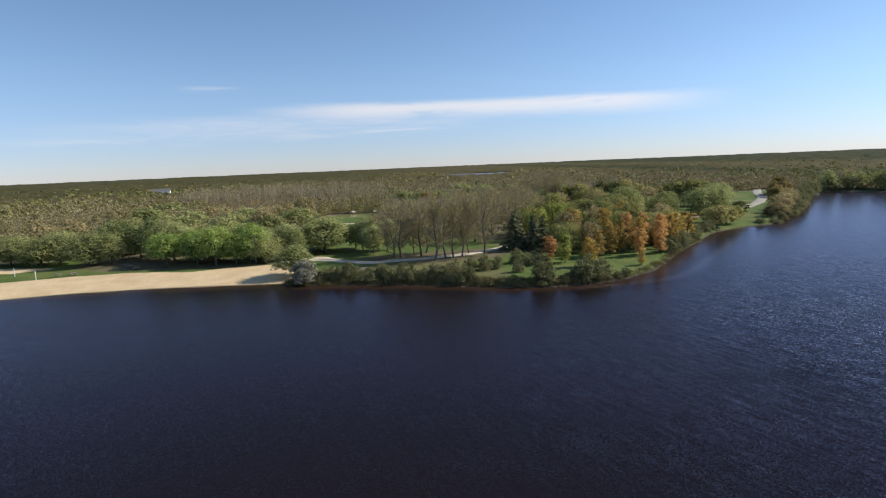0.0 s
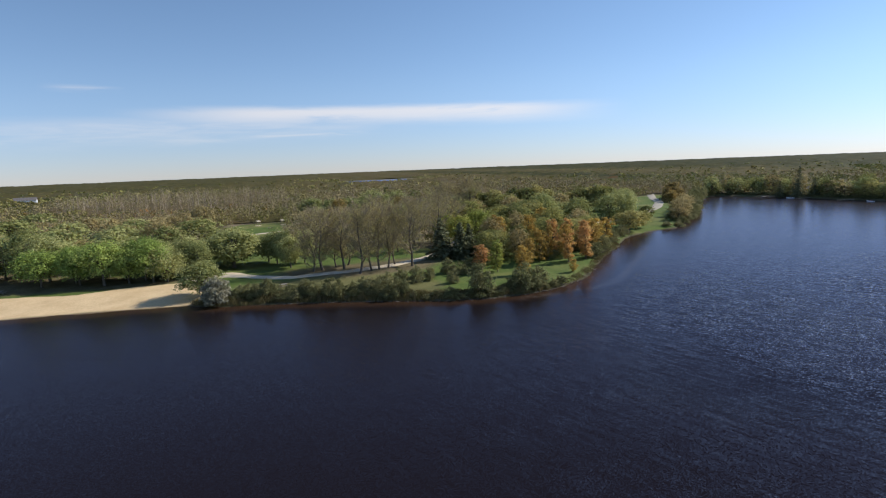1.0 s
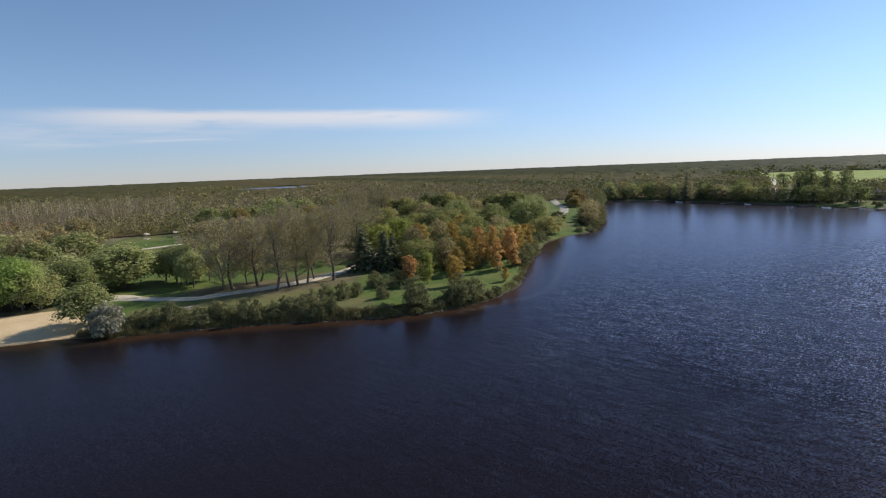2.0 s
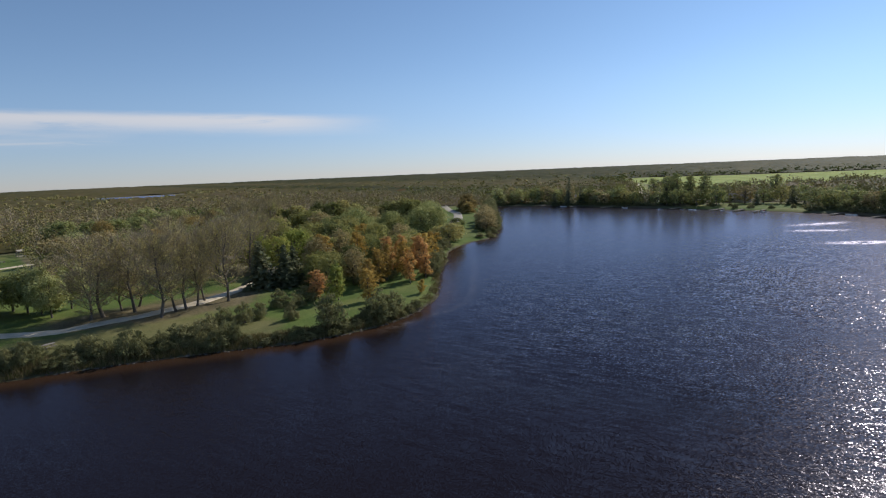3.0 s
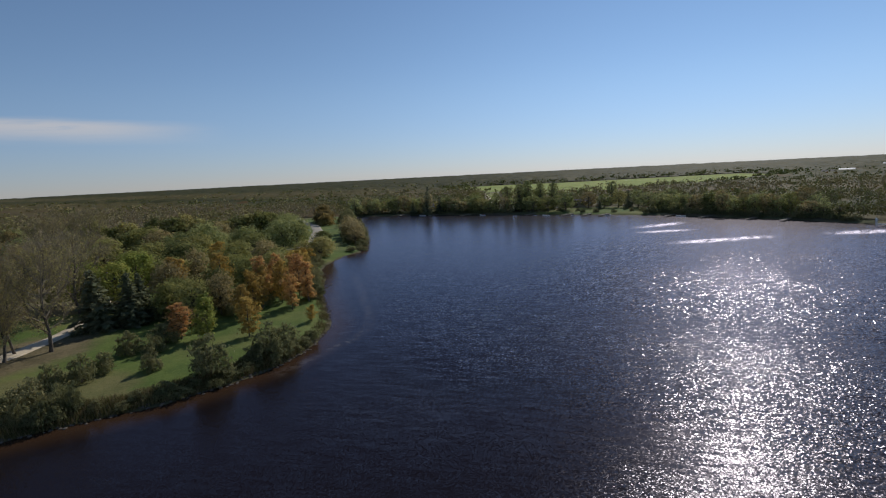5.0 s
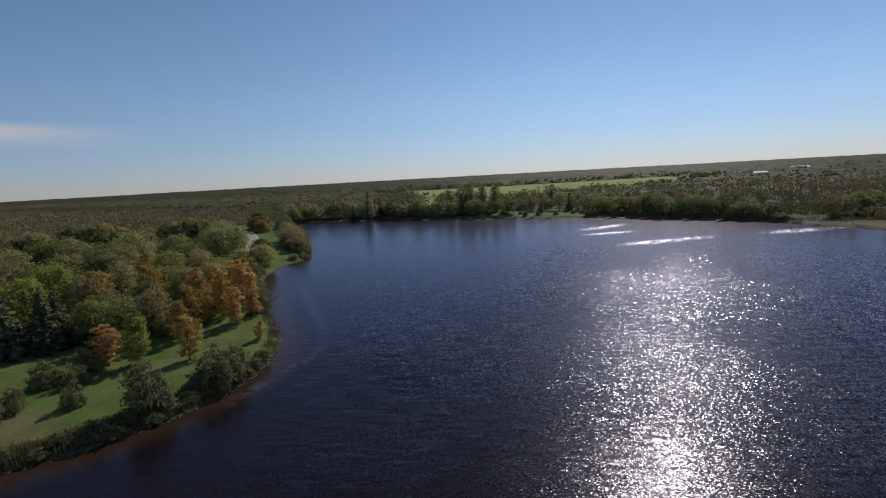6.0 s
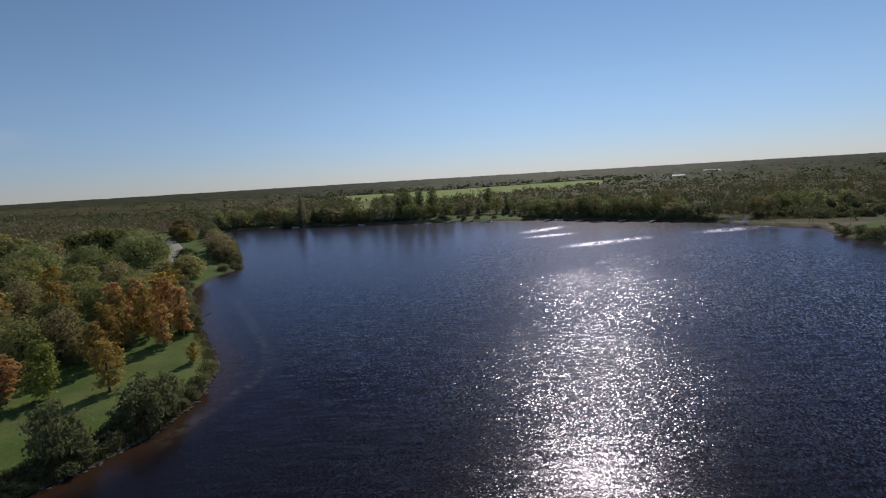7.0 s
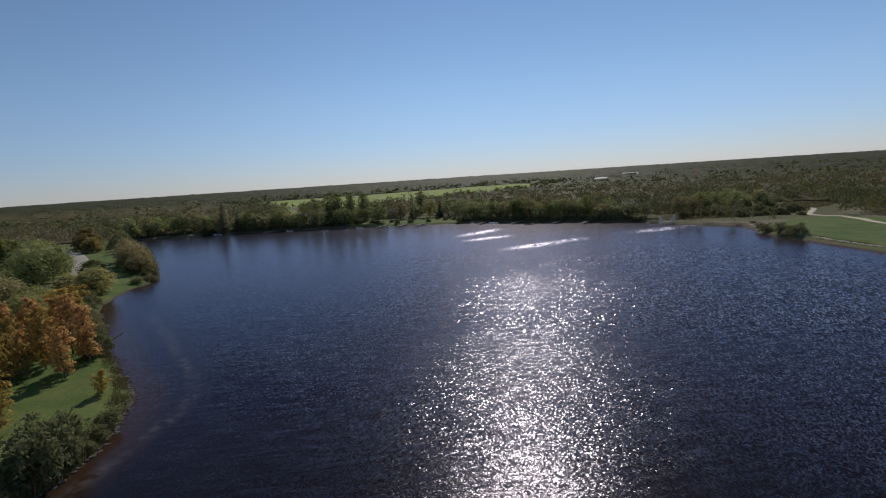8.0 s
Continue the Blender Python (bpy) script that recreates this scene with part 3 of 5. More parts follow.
    part("crown", fast_mesh("crown", lv, lq, [M[mat]]), None, tree)
    SIZE[tree.name] = h, r
    return tree


def spruce_tree(name, seed, h, r, label):
    rng = np.random.default_rng(seed)
    c, nn, sz = [], [], []
    paths = [[((0, 0, -0.3), 0.22), ((0, 0, h * 0.5), 0.13), ((0, 0, h), 0.02)]]
    whorls = 24
    for i in range(whorls):
        k = i / whorls
        z = h * (0.05 + 0.93 * k)
        reach = r * (1 - k) ** 0.85 * rng.uniform(0.82, 1.1) + 0.12
        arms = int(11 - 5 * k)
        for j in range(arms):
            a = 6.283 * (j + rng.random() * 0.6) / arms + i * 0.7
            L = reach * rng.uniform(0.75, 1.12)
            way = np.array([math.cos(a), math.sin(a), -0.25 + 0.35 * k])
            if j % 3 == 0:
                paths.append([((0, 0, z), 0.04), (tuple(np.array([0, 0, z]) + way * L * 0.5), 0.03), (tuple(np.array([0, 0, z]) + way * L), 0.01)])
            m = max(6, int(17 * L / r))
            q = rng.uniform(0.15, 1.05, m)
            pts = np.array([0, 0, z]) + way * (L * q)[:, None] + rng.normal(size=(m, 3)) * (0.13, 0.13, 0.1)
            c.append(pts)
            nn.append(np.tile([math.cos(a) * 0.5, math.sin(a) * 0.5, 0.9], (m, 1)) + rng.normal(size=(m, 3)) * 0.4)
            sz.append(np.full(m, 0.24 + 0.18 * L / r))
    lv, lq = cards(np.concatenate(c), np.concatenate(nn), np.concatenate(sz), rng, 1.4, 0.4)
    tv, tq = tubes(paths, 4)
    tree = thing(name, label, "tree")
    part("trunk", fast_mesh("trunk", tv, tq, [M["bark"]], smooth=True), None, tree)
    part("crown", fast_mesh("crown", lv, lq, [M["spruce"]]), None, tree)
    SIZE[tree.name] = h, r
    return tree


def shrub(name, seed, h, r, mat, label, per=78, size=0.125, lobes=15):
    rng = np.random.default_rng(seed)
    ls, paths = [], []
    for i in range(lobes):
        a = i * 2.39996 + rng.uniform(-.4, .4)
        k = math.sqrt((i + 0.3) / lobes)
        z = h * (0.62 * math.sqrt(1 - 0.8 * k * k) + rng.uniform(-.2, .24))
        ls.append((np.array([math.cos(a) * r * k * .72, math.sin(a) * r * k * .72, z]), r * rng.uniform(0.2, 0.38)))
        foot = np.array([math.cos(a) * 0.3, math.sin(a) * 0.3, -0.3])
        paths.append([(tuple(foot), 0.05), (tuple(foot * .4 + ls[-1][0] * .6), 0.035), (tuple(ls[-1][0] + [0, 0, 0.3]), 0.012)])
        ls.append((ls[-1][0] * [1.1, 1.1, 0.42], r * rng.uniform(0.28, 0.4)))
    tv, tq = tubes(paths, 4)
    lv, lq = clumpy(rng, ls, per, 0.9, size, up=0.2, jitter=0.5, stretch=1.7, droop=-1.1)
    lv[:, 2] = np.maximum(lv[:, 2], 0.02)
    bush = thing(name, label, "tree" if "tree" in name else "shrub")
    part("branchwork", fast_mesh("branchwork", tv, tq, [M["bark"]]), None, bush)
    part("foliage", fast_mesh("foliage", lv, lq, [M[mat]]), None, bush)
    SIZE[bush.name] = h, r
    return bush


def plant(kinds, spots, group="", seed=1):
    """Sets trees on the ground: the first ones are the models themselves, the rest copies. spots: x, y, height, radius."""
    rng = np.random.default_rng(seed)
    for i, (x, y, h, r) in enumerate(spots):
        model = kinds[i % len(kinds)]
        h0, r0 = SIZE[model.name]
        h, r = h * rng.uniform(0.87, 1.12), r * rng.uniform(0.9, 1.1)
        s = Matrix.Diagonal((r / r0, r / r0, h / h0, 1))
        m = pose(x, y, gz(x, y) - 0.05, rng.uniform(-2.5, 2.5), rng.uniform(-2.5, 2.5), rng.uniform(0, 360)) @ s
        if model.name not in SET:
            SET.add(model.name)
            model.matrix_basis = m
            made = model
        else:
            made = copy_thing(model, m @ Matrix.Diagonal([1 / v for v in model.scale] + [1]))
        tagged(made, group=group)


# ---- ground and water ----
def lines(lo, hi, stepsize, limit, grow=1.16):
    mid = list(np.arange(lo, hi + 0.1, stepsize))
    out, d = [], stepsize
    a = lo
    while a > -limit:
        d *= grow
        a -= d
        out.append(max(a, -limit))
    left, d, a, right = out[::-1], stepsize, mid[-1], []
    while a < limit:
        d *= grow
        a += d
        right.append(min(a, limit))
    return np.array(left + mid + right)


def sheet(xs, ys):
    gx, gy = np.meshgrid(xs, ys)
    i = np.arange(len(xs) * len(ys)).reshape(len(ys), len(xs))
    quads = np.stack([i[:-1, :-1], i[:-1, 1:], i[1:, 1:], i[1:, :-1]], -1).reshape(-1, 4)
    return gx.ravel(), gy.ravel(), quads


def build_ground():
    px, py, quads = sheet(lines(-150, 320, 2.1, 4900), lines(-60, 345, 2.1, 4900))
    z = ground_z(px, py)
    zones = {"sand": np.maximum(inside_distance(px, py, BEACH), inside_distance(px, py, COURT)),
             "lawn": np.maximum.reduce([inside_distance(px, py, q) for q in (LAWN, BANK_LAWN, FAR_LAWN)]), "litter": np.maximum(inside_distance(px, py, LITTER), inside_distance(px, py, SHADE)), "dry": inside_distance(px, py, DRY),
             "field": np.maximum(inside_distance(px, py, FIELD), inside_distance(px, py, GLADE)), "marsh": inside_distance(px, py, MARSH), "shore": -inside_distance(px, py, SHORE)}
    zones["shore"] = np.where(zones["sand"] > -3, zones["shore"] * 0.6 + 0.2, zones["shore"])
    ob = new("ground", fast_mesh("ground", np.stack([px, py, z], 1), quads, [M["ground"]], smooth=True, attributes=zones))
    tagged(ob, "flat land with lawns, sand, dry grass and leaf litter", "ground", kind="structure")


GUSTS = [(217, 127, -20, 17, 4.8), (197, 118, -42, 13, 3.8), (175, 96, -42, 15, 4.4), (187, 86, -42, 9, 3.0), (212, 58, -46, 16, 5.6), (224, 44, -60, 8, 3.2)]   # x, y, bearing, half length, half width
SLICK = [(24, 106), (33, 108.6), (38, 109.6), (43, 111), (48, 114), (54, 120.5), (60, 129), (67, 138), (74, 148), (80, 157)]


def build_water():
    px, py, quads = sheet(np.arange(-250, 286, 2.5), np.arange(-125, 345, 2.5))
    best = np.full(px.shape, 1e9)
    for (ax, ay), (bx, by) in zip(SLICK, SLICK[1:]):
        ex, ey = bx - ax, by - ay
        k = np.clip(((px - ax) * ex + (py - ay) * ey) / (ex * ex + ey * ey), 0, 1)
        best = np.minimum(best, np.hypot(px - ax - k * ex, py - ay - k * ey))
    gust = np.zeros(px.shape)
    for cx, cy, turn, length, width in GUSTS:
        u = (px - cx) * math.cos(radians(turn)) + (py - cy) * math.sin(radians(turn))
        v = -(px - cx) * math.sin(radians(turn)) + (py - cy) * math.cos(radians(turn))
        gust = np.maximum(gust, np.clip(1.5 - 1.5 * np.hypot(u / length, v / width), 0, 1))
    ob = new("water", fast_mesh("water", np.stack([px, py, np.zeros_like(px)], 1), quads, [M["water"]], smooth=True,
                                attributes={"shore": inside_distance(px, py, SHORE), "slick": np.clip(1 - best / 3.6, 0, 1), "gust": gust}))
    tagged(ob, "dark rippled lake water with sun glitter", "water", kind="structure")
    n = len(RIVER)
    me = fast_mesh("river", np.array([(x, y, 1.35) for x, y in RIVER]), np.arange(n).reshape(1, n), [M["water"]], attributes={"shore": np.full(n, 40.0), "slick": np.full(n, 0.5), "gust": np.zeros(n)})
    tagged(new("river", me), "distant pale river between the woods", "river", kind="structure")


def road(name, label, points, width, lift=0.05, mat="gravel"):
    """A worn track laid on the ground, with uneven edges and a slight crown."""
    pts = np.array(points, float)
    t = np.concatenate([[0], np.cumsum(np.linalg.norm(np.diff(pts, axis=0), axis=1))])
    s = np.arange(0, t[-1], 1.0)
    k = np.ones(5) / 5
    x, y = (np.convolve(np.pad(np.interp(s, t, pts[:, j]), 2, "edge"), k, "valid") for j in (0, 1))
    dx, dy = np.gradient(x), np.gradient(y)
    n = np.hypot(dx, dy)
    rng = np.random.default_rng(7)
    across = np.array([-0.5, -0.46, -0.2, 0.2, 0.46, 0.5])
    wob = width * (1 + 0.10 * np.convolve(rng.normal(size=len(s) + 4), k, "valid"))[:, None]
    px, py = x[:, None] - dy[:, None] / n[:, None] * across * wob, y[:, None] + dx[:, None] / n[:, None] * across * wob
    pz = ground_z(px.ravel(), py.ravel()).reshape(px.shape) + lift + np.array([-0.12, 0, 0.04, 0.04, 0, -0.12])
    i = np.arange(px.size).reshape(px.shape)
    quads = np.stack([i[:-1, :-1], i[1:, :-1], i[1:, 1:], i[:-1, 1:]], -1).reshape(-1, 4)
    tagged(new(name, fast_mesh(name, np.stack([px, py, pz], -1).reshape(-1, 3), quads, [M[mat]], smooth=True)), label, "path", kind="structure")


build_ground()
build_water()
road("path", "pale gravel path along the park shore", [(-46, 147), (-36, 150), (-28, 143), (-20, 139.5), (-12, 140.4), (-4, 142.5), (3, 145.2), (10, 151), (17, 158), (24, 170), (30, 186)], 3.4, 0.10)
road("path", "short gravel spur from beach to path", [(-43, 143), (-36, 147), (-28, 143.5), (-22, 139.5)], 2.6, 0.08)
road("road", "pale boat launch road on the second point", [(117, 226), (128, 241), (148, 266), (165, 292), (180, 325), (215, 390), (250, 450)], 4.8, 0.1, "road")
road("path", "pale gravel track across the back lawn", [(80, 205), (92, 214), (101, 217), (112, 221), (120, 228)], 3.0, 0.1)
road("path", "pale gravel track in the clearing", [(-60, 243), (-45, 240), (-34, 246), (-25, 252)], 3.0, 0.1)
road("path", "second pale gravel track in the clearing", [(-58, 222), (-46, 219), (-36, 219), (-28, 224)], 2.6, 0.1)
road("path", "sandy path beside the bank lawn", [(170, -18), (204, -6), (216, -5), (230, -3), (231, 1), (240, 5), (262, -2), (272, -3)], 2.2, 0.1)
road("road", "straight sandy track between far trees", [(268, 246), (300, 268), (336, 298), (420, 368), (518, 449)], 5.0, 0.1)

road("road", "pale farm lane in a clearing of the woods", [(-398, 646), (-350, 656), (-296, 672)], 6.0, 0.1)

# ---- woods too many to count ----
rng_w = np.random.default_rng(11)


def scatter(r0, r1, spacing):
    """Random spots in the arc of land that can be seen, thinned out of lawns, fields, tracks and water."""
    a0, a1 = radians(-50), radians(118)
    area = 0.5 * (a1 - a0) * (r1 * r1 - r0 * r0)
    n = int(area / spacing ** 2)
    r = np.sqrt(rng_w.uniform(r0 * r0, r1 * r1, n))
    a = rng_w.uniform(a0, a1, n)
    px, py = r * np.sin(a), 30 + r * np.cos(a)
    keep = inside_distance(px, py, SHORE) < -5
    for zone, gap in ((LAWN, 1), (BANK_LAWN, 2), (FAR_LAWN, 0), (MARSH, 0), (FIELD, 3), (GLADE, 1), (GAP, 0), (BEACH, 2), (FARM, 0)):
        keep &= inside_distance(px, py, zone) < -gap
    track = [(268, 246), (336, 298), (518, 449), (530, 440), (340, 290), (272, 240)]
    keep &= inside_distance(px, py, track) < -3
    return px[keep], py[keep]


def wood(name, label, px, py, h, r, tint, k, size, twigs, up=0.45, droop=0.0, stretch=1.15):
    """One stretch of woodland: for each tree a stem, bare upright twigs and its leaf sprays, all in one mesh."""
    n = len(px)
    gzv = ground_z(px, py)
    verts, tris, quads, tints, base = [], [], [], [], 0
    root = np.stack([px, py, gzv], 1)
    # stems: three-sided spikes
    ang = rng_w.uniform(0, 6.28, n)
    foot = [root + np.stack([np.cos(ang + q) * 0.013 * h, np.sin(ang + q) * 0.013 * h, np.full(n, -0.3)], 1) for q in (0, 2.09, 4.19)]
    top = root + np.stack([rng_w.normal(size=n) * 0.4, rng_w.normal(size=n) * 0.4, h], 1)
    verts.append(np.stack([*foot, top], 1).reshape(-1, 3))
    i = np.arange(n)[:, None] * 4
    tris.append(np.concatenate([i + [0, 1, 3], i + [1, 2, 3], i + [2, 0, 3]]))
    base += 4 * n
    # twigs: thin upright blades
    if twigs:
        a = rng_w.uniform(0, 6.28, (n, twigs))
        k0 = rng_w.uniform(0.3, 0.7, (n, twigs)) * h[:, None]
        reach = r[:, None] * rng_w.uniform(0.4, 1.0, (n, twigs))
        s = root[:, None] + np.stack([0 * a, 0 * a, k0], -1)
        e = s + np.stack([np.cos(a) * reach, np.sin(a) * reach, np.minimum(reach * 2.2, h[:, None] * 1.02 - k0)], -1)
        side = np.stack([-np.sin(a), np.cos(a), 0 * a], -1) * 0.06
        verts.append(np.stack([s - side, s + side, e], 2).reshape(-1, 3))
        tris.append(base + np.arange(3 * n * twigs).reshape(-1, 3))
        base += 3 * n * twigs
    ntri = sum(len(q) for q in tris)
    # leaf sprays, gathered into a few lobes for each crown
    lobes = 5
    la = rng_w.uniform(0, 6.28, (n, lobes))
    lr = r[:, None] * rng_w.uniform(0.25, 0.62, (n, lobes))
    lz = h[:, None] * np.linspace(0.38, 0.84, lobes)[None] * rng_w.uniform(0.9, 1.1, (n, lobes))
    lobe = np.stack([np.cos(la) * lr, np.sin(la) * lr, lz], -1)
    which = rng_w.integers(0, lobes, (n, k))
    d = rng_w.normal(size=(n, k, 3))
    d /= np.linalg.norm(d, axis=2)[..., None]
    rad = (1 - 0.45 * rng_w.random((n, k, 1))) * rng_w.uniform(0.7, 1.15, (n, k, 1))
    centre = root[:, None] + np.take_along_axis(lobe, which[..., None], 1) + d * rad * np.stack([r * 0.55, r * 0.55, np.maximum(h * 0.2, 1.0)], -1)[:, None]
    normal = d + np.array([0, 0, up]) + 0.3 * rng_w.normal(size=d.shape)
    lv, lq = cards(centre.reshape(-1, 3), normal.reshape(-1, 3), np.repeat(size, k), rng_w, stretch, droop)
    verts.append(lv)
    faces = [np.concatenate(tris), lq + base]
    slots = np.concatenate([np.zeros(ntri), np.ones(len(lq))])
    tint_all = np.concatenate([np.zeros(ntri), np.repeat(tint, k)])
    me = fast_mesh(name, np.concatenate(verts), faces, [M["wood_twig"], M["wood_leaf"]], slots, face_attributes={"tint": tint_all})
    tagged(new(name, me), label, "woodland", kind="stuff")


POPLARS = [(-235, 470), (-168, 372), (-95, 362), (-62, 395), (-44, 470), (-90, 545), (-200, 560)]
RUST = [(-160, 372), (-140, 345), (-95, 330), (-66, 342), (-85, 362), (-130, 372)]
BELT = [(-10, 395), (30, 372), (75, 380), (100, 430), (60, 455), (5, 430)]


def tint_of(px, py, rough=1.0):
    """Kind of tree over the plan: 0 leafless grey, 0.2 brown, 0.5 olive, 0.9 green, 1 rust; darker in the east for
    backlight.
    """
    d = np.hypot(px, py)
    far = np.clip((d - 470) / 330, 0, 1)
    near = np.clip((290 - d) / 70, 0, 1)
    patch = 0.20 + 0.11 * far + 0.25 * near + (0.22 - 0.10 * far) * waves2(px, py, 95.0, 21) + (0.16 - 0.08 * far) * waves2(px, py, 30.0, 22)
    patch = patch + 0.26 * np.clip((60 - px) / 320, 0, 1) * (0.35 + 0.65 * far) + rough * 0.06 * rng_w.normal(size=px.shape)
    # darker tints in the east, partly to put backlit shade into the colour
    east = np.clip((px - 220) / 60, 0, 1) * np.clip((420 - px) / 100, 0, 1)
    patch = np.clip(patch + 0.42 * east + 0.44 * np.clip((px - 420) / 200, 0, 1), 0.02, 0.82)
    chance = rng_w.random(px.shape)
    patch = np.where(inside_distance(px, py, POPLARS) > 0, np.where(chance < 0.9, 0.03, 0.5), patch)
    patch = np.where((inside_distance(px, py, RUST) > 0) & (chance < 0.75), 0.86 + 0.14 * chance / 0.75, patch)
    patch = np.where((inside_distance(px, py, BELT) > 0) & (chance < 0.8), 0.78 + 0.1 * chance, patch)
    conifer = (waves2(px, py, 70.0, 41) > 1.05) & (d < 900) & (chance < 0.7)
    return np.where(conifer, 0.93, patch)


for name, label, r0, r1, spacing, k, leaf, twigs, up, droop, stretch in (
        ("near_wood", "leafless grey poplars mixed with olive autumn brush", 60, 330, 5.4, 54, 0.34, 7, 0.35, -0.7, 1.4),
        ("middle_wood", "brown and olive mixed autumn woodland", 330, 600, 7.6, 21, 0.70, 5, 0.5, -0.8, 1.5),
        ("far_wood", "olive brown woodland stretching to the horizon", 600, 1300, 14.5, 10, 1.9, 0, 0.6, 0.0, 1.2)):
    px, py = scatter(r0, r1, spacing)
    tint = tint_of(px, py)
    bare = np.clip((0.3 - tint) * 4.0, 0, 1)
    h = (6.2 + 2.6 * bare + 2.0 * waves2(px, py, 60.0, 31) + 1.5 * waves2(px, py, 21.0, 33)) * rng_w.uniform(0.75, 1.2, len(px))
    h = np.where(inside_distance(px, py, POPLARS) > 0, rng_w.uniform(11.5, 16.5, len(px)), h)
    h = np.where(inside_distance(px, py, RUST) > 0, rng_w.uniform(4.0, 7.5, len(px)), h)
    r = spacing * rng_w.uniform(0.5, 0.9, len(px)) * (1 - 0.35 * bare)
    wood(name, label, px, py, np.maximum(h, 3.0), r, tint, k, leaf * (1 - 0.3 * bare) * np.where(inside_distance(px, py, POPLARS) > 0, 0.62, 1.0), twigs, up, droop, stretch)


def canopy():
    """The closed tops of the far woods, a sheet of low crowns between the taller trees, coloured dark for the shade
    there.
    """
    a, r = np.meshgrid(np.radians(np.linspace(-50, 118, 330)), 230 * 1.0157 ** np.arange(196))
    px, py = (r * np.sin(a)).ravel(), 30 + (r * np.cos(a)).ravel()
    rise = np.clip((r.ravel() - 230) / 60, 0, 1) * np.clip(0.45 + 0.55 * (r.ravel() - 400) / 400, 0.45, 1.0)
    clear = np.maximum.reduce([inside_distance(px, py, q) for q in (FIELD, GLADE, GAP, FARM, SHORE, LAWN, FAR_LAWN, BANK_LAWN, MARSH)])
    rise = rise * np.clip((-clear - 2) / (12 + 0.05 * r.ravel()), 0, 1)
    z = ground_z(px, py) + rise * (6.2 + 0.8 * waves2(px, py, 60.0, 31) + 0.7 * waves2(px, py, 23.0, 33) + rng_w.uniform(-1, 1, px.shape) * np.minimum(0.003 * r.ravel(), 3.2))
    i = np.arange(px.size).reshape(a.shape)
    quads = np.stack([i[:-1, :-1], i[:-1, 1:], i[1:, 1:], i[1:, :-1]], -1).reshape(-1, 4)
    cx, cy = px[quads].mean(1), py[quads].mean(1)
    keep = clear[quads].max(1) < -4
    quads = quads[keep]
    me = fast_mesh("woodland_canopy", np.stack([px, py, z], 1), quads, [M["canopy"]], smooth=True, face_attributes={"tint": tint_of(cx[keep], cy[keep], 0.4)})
    tagged(new("woodland_canopy", me), "closed olive brown canopy of distant woods up to the horizon, darkened for shade", "woodland", kind="stuff")


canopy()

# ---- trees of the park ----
# grey-green leaves, paler than green also to make up light on these crowns
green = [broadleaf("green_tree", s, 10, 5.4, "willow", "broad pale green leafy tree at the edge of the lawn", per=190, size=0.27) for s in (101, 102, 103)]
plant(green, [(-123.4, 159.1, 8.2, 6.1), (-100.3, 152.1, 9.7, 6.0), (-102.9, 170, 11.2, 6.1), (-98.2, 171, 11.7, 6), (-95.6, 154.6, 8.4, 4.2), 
              (-83.7, 158.3, 12.5, 6.4), (-78.1, 155.1, 11.5, 6.2), 
              (-111.4, 156.4, 8.8, 6.8), (-116.7, 155.8, 7.5, 5.9), (-127.4, 158.2, 8.5, 6.2)], "green trees behind the beach")
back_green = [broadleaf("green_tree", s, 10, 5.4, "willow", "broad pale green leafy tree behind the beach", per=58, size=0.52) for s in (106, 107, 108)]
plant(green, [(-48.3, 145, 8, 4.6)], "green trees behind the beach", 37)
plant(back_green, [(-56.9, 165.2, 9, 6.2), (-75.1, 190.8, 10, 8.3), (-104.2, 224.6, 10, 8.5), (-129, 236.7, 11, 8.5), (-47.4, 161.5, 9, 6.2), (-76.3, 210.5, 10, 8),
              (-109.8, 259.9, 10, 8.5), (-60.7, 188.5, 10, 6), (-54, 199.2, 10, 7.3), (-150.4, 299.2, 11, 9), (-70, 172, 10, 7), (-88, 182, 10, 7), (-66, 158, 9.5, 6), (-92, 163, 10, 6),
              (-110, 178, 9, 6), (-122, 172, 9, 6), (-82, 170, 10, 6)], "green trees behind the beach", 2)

fresh = [broadleaf("green_tree", s, 9.5, 5, "fresh", "bright fresh green tree beside the beach", per=190, size=0.27, low=0.14) for s in (104, 105)]
plant(fresh, [(-76.5, 147.8, 10.2, 5.4), (-68.2, 147.6, 9.6, 5.0), (-62.4, 146, 10.0, 5.6), (-57, 146, 9.2, 4.6), (-54.4, 149, 9.6, 5.0), (-51.5, 145.4, 9.0, 4.8), (-71, 152, 9.6, 5.2)], "bright green trees by the beach", 29)
willow = [broadleaf("willow_tree", s, 9, 4.5, "willow", "rounded grey-green willow on the lawn", lobes=20, per=150, size=0.27, low=0.05, droop=0.6, stretch=1.4) for s in (121, 122)]
plant(willow, [(-36.4, 128, 7.6, 4.3), (-36, 159, 10.5, 7.2), (-38, 168, 9.5, 6.5), (-28, 165, 8.0, 4.5), (-43, 150.5, 8.0, 4.6), (-46, 153, 8.4, 5), (-52, 153, 9, 5.2), (-60, 152, 9, 5.2)], "willows round the beach")
plant(willow, [(-25.3, 161.1, 8.6, 3.2), (-21, 153, 8.8, 3.6), (-22.9, 158, 9.4, 3.0), (-18, 160, 8.8, 3.2)], "willows round the clearing", 5)

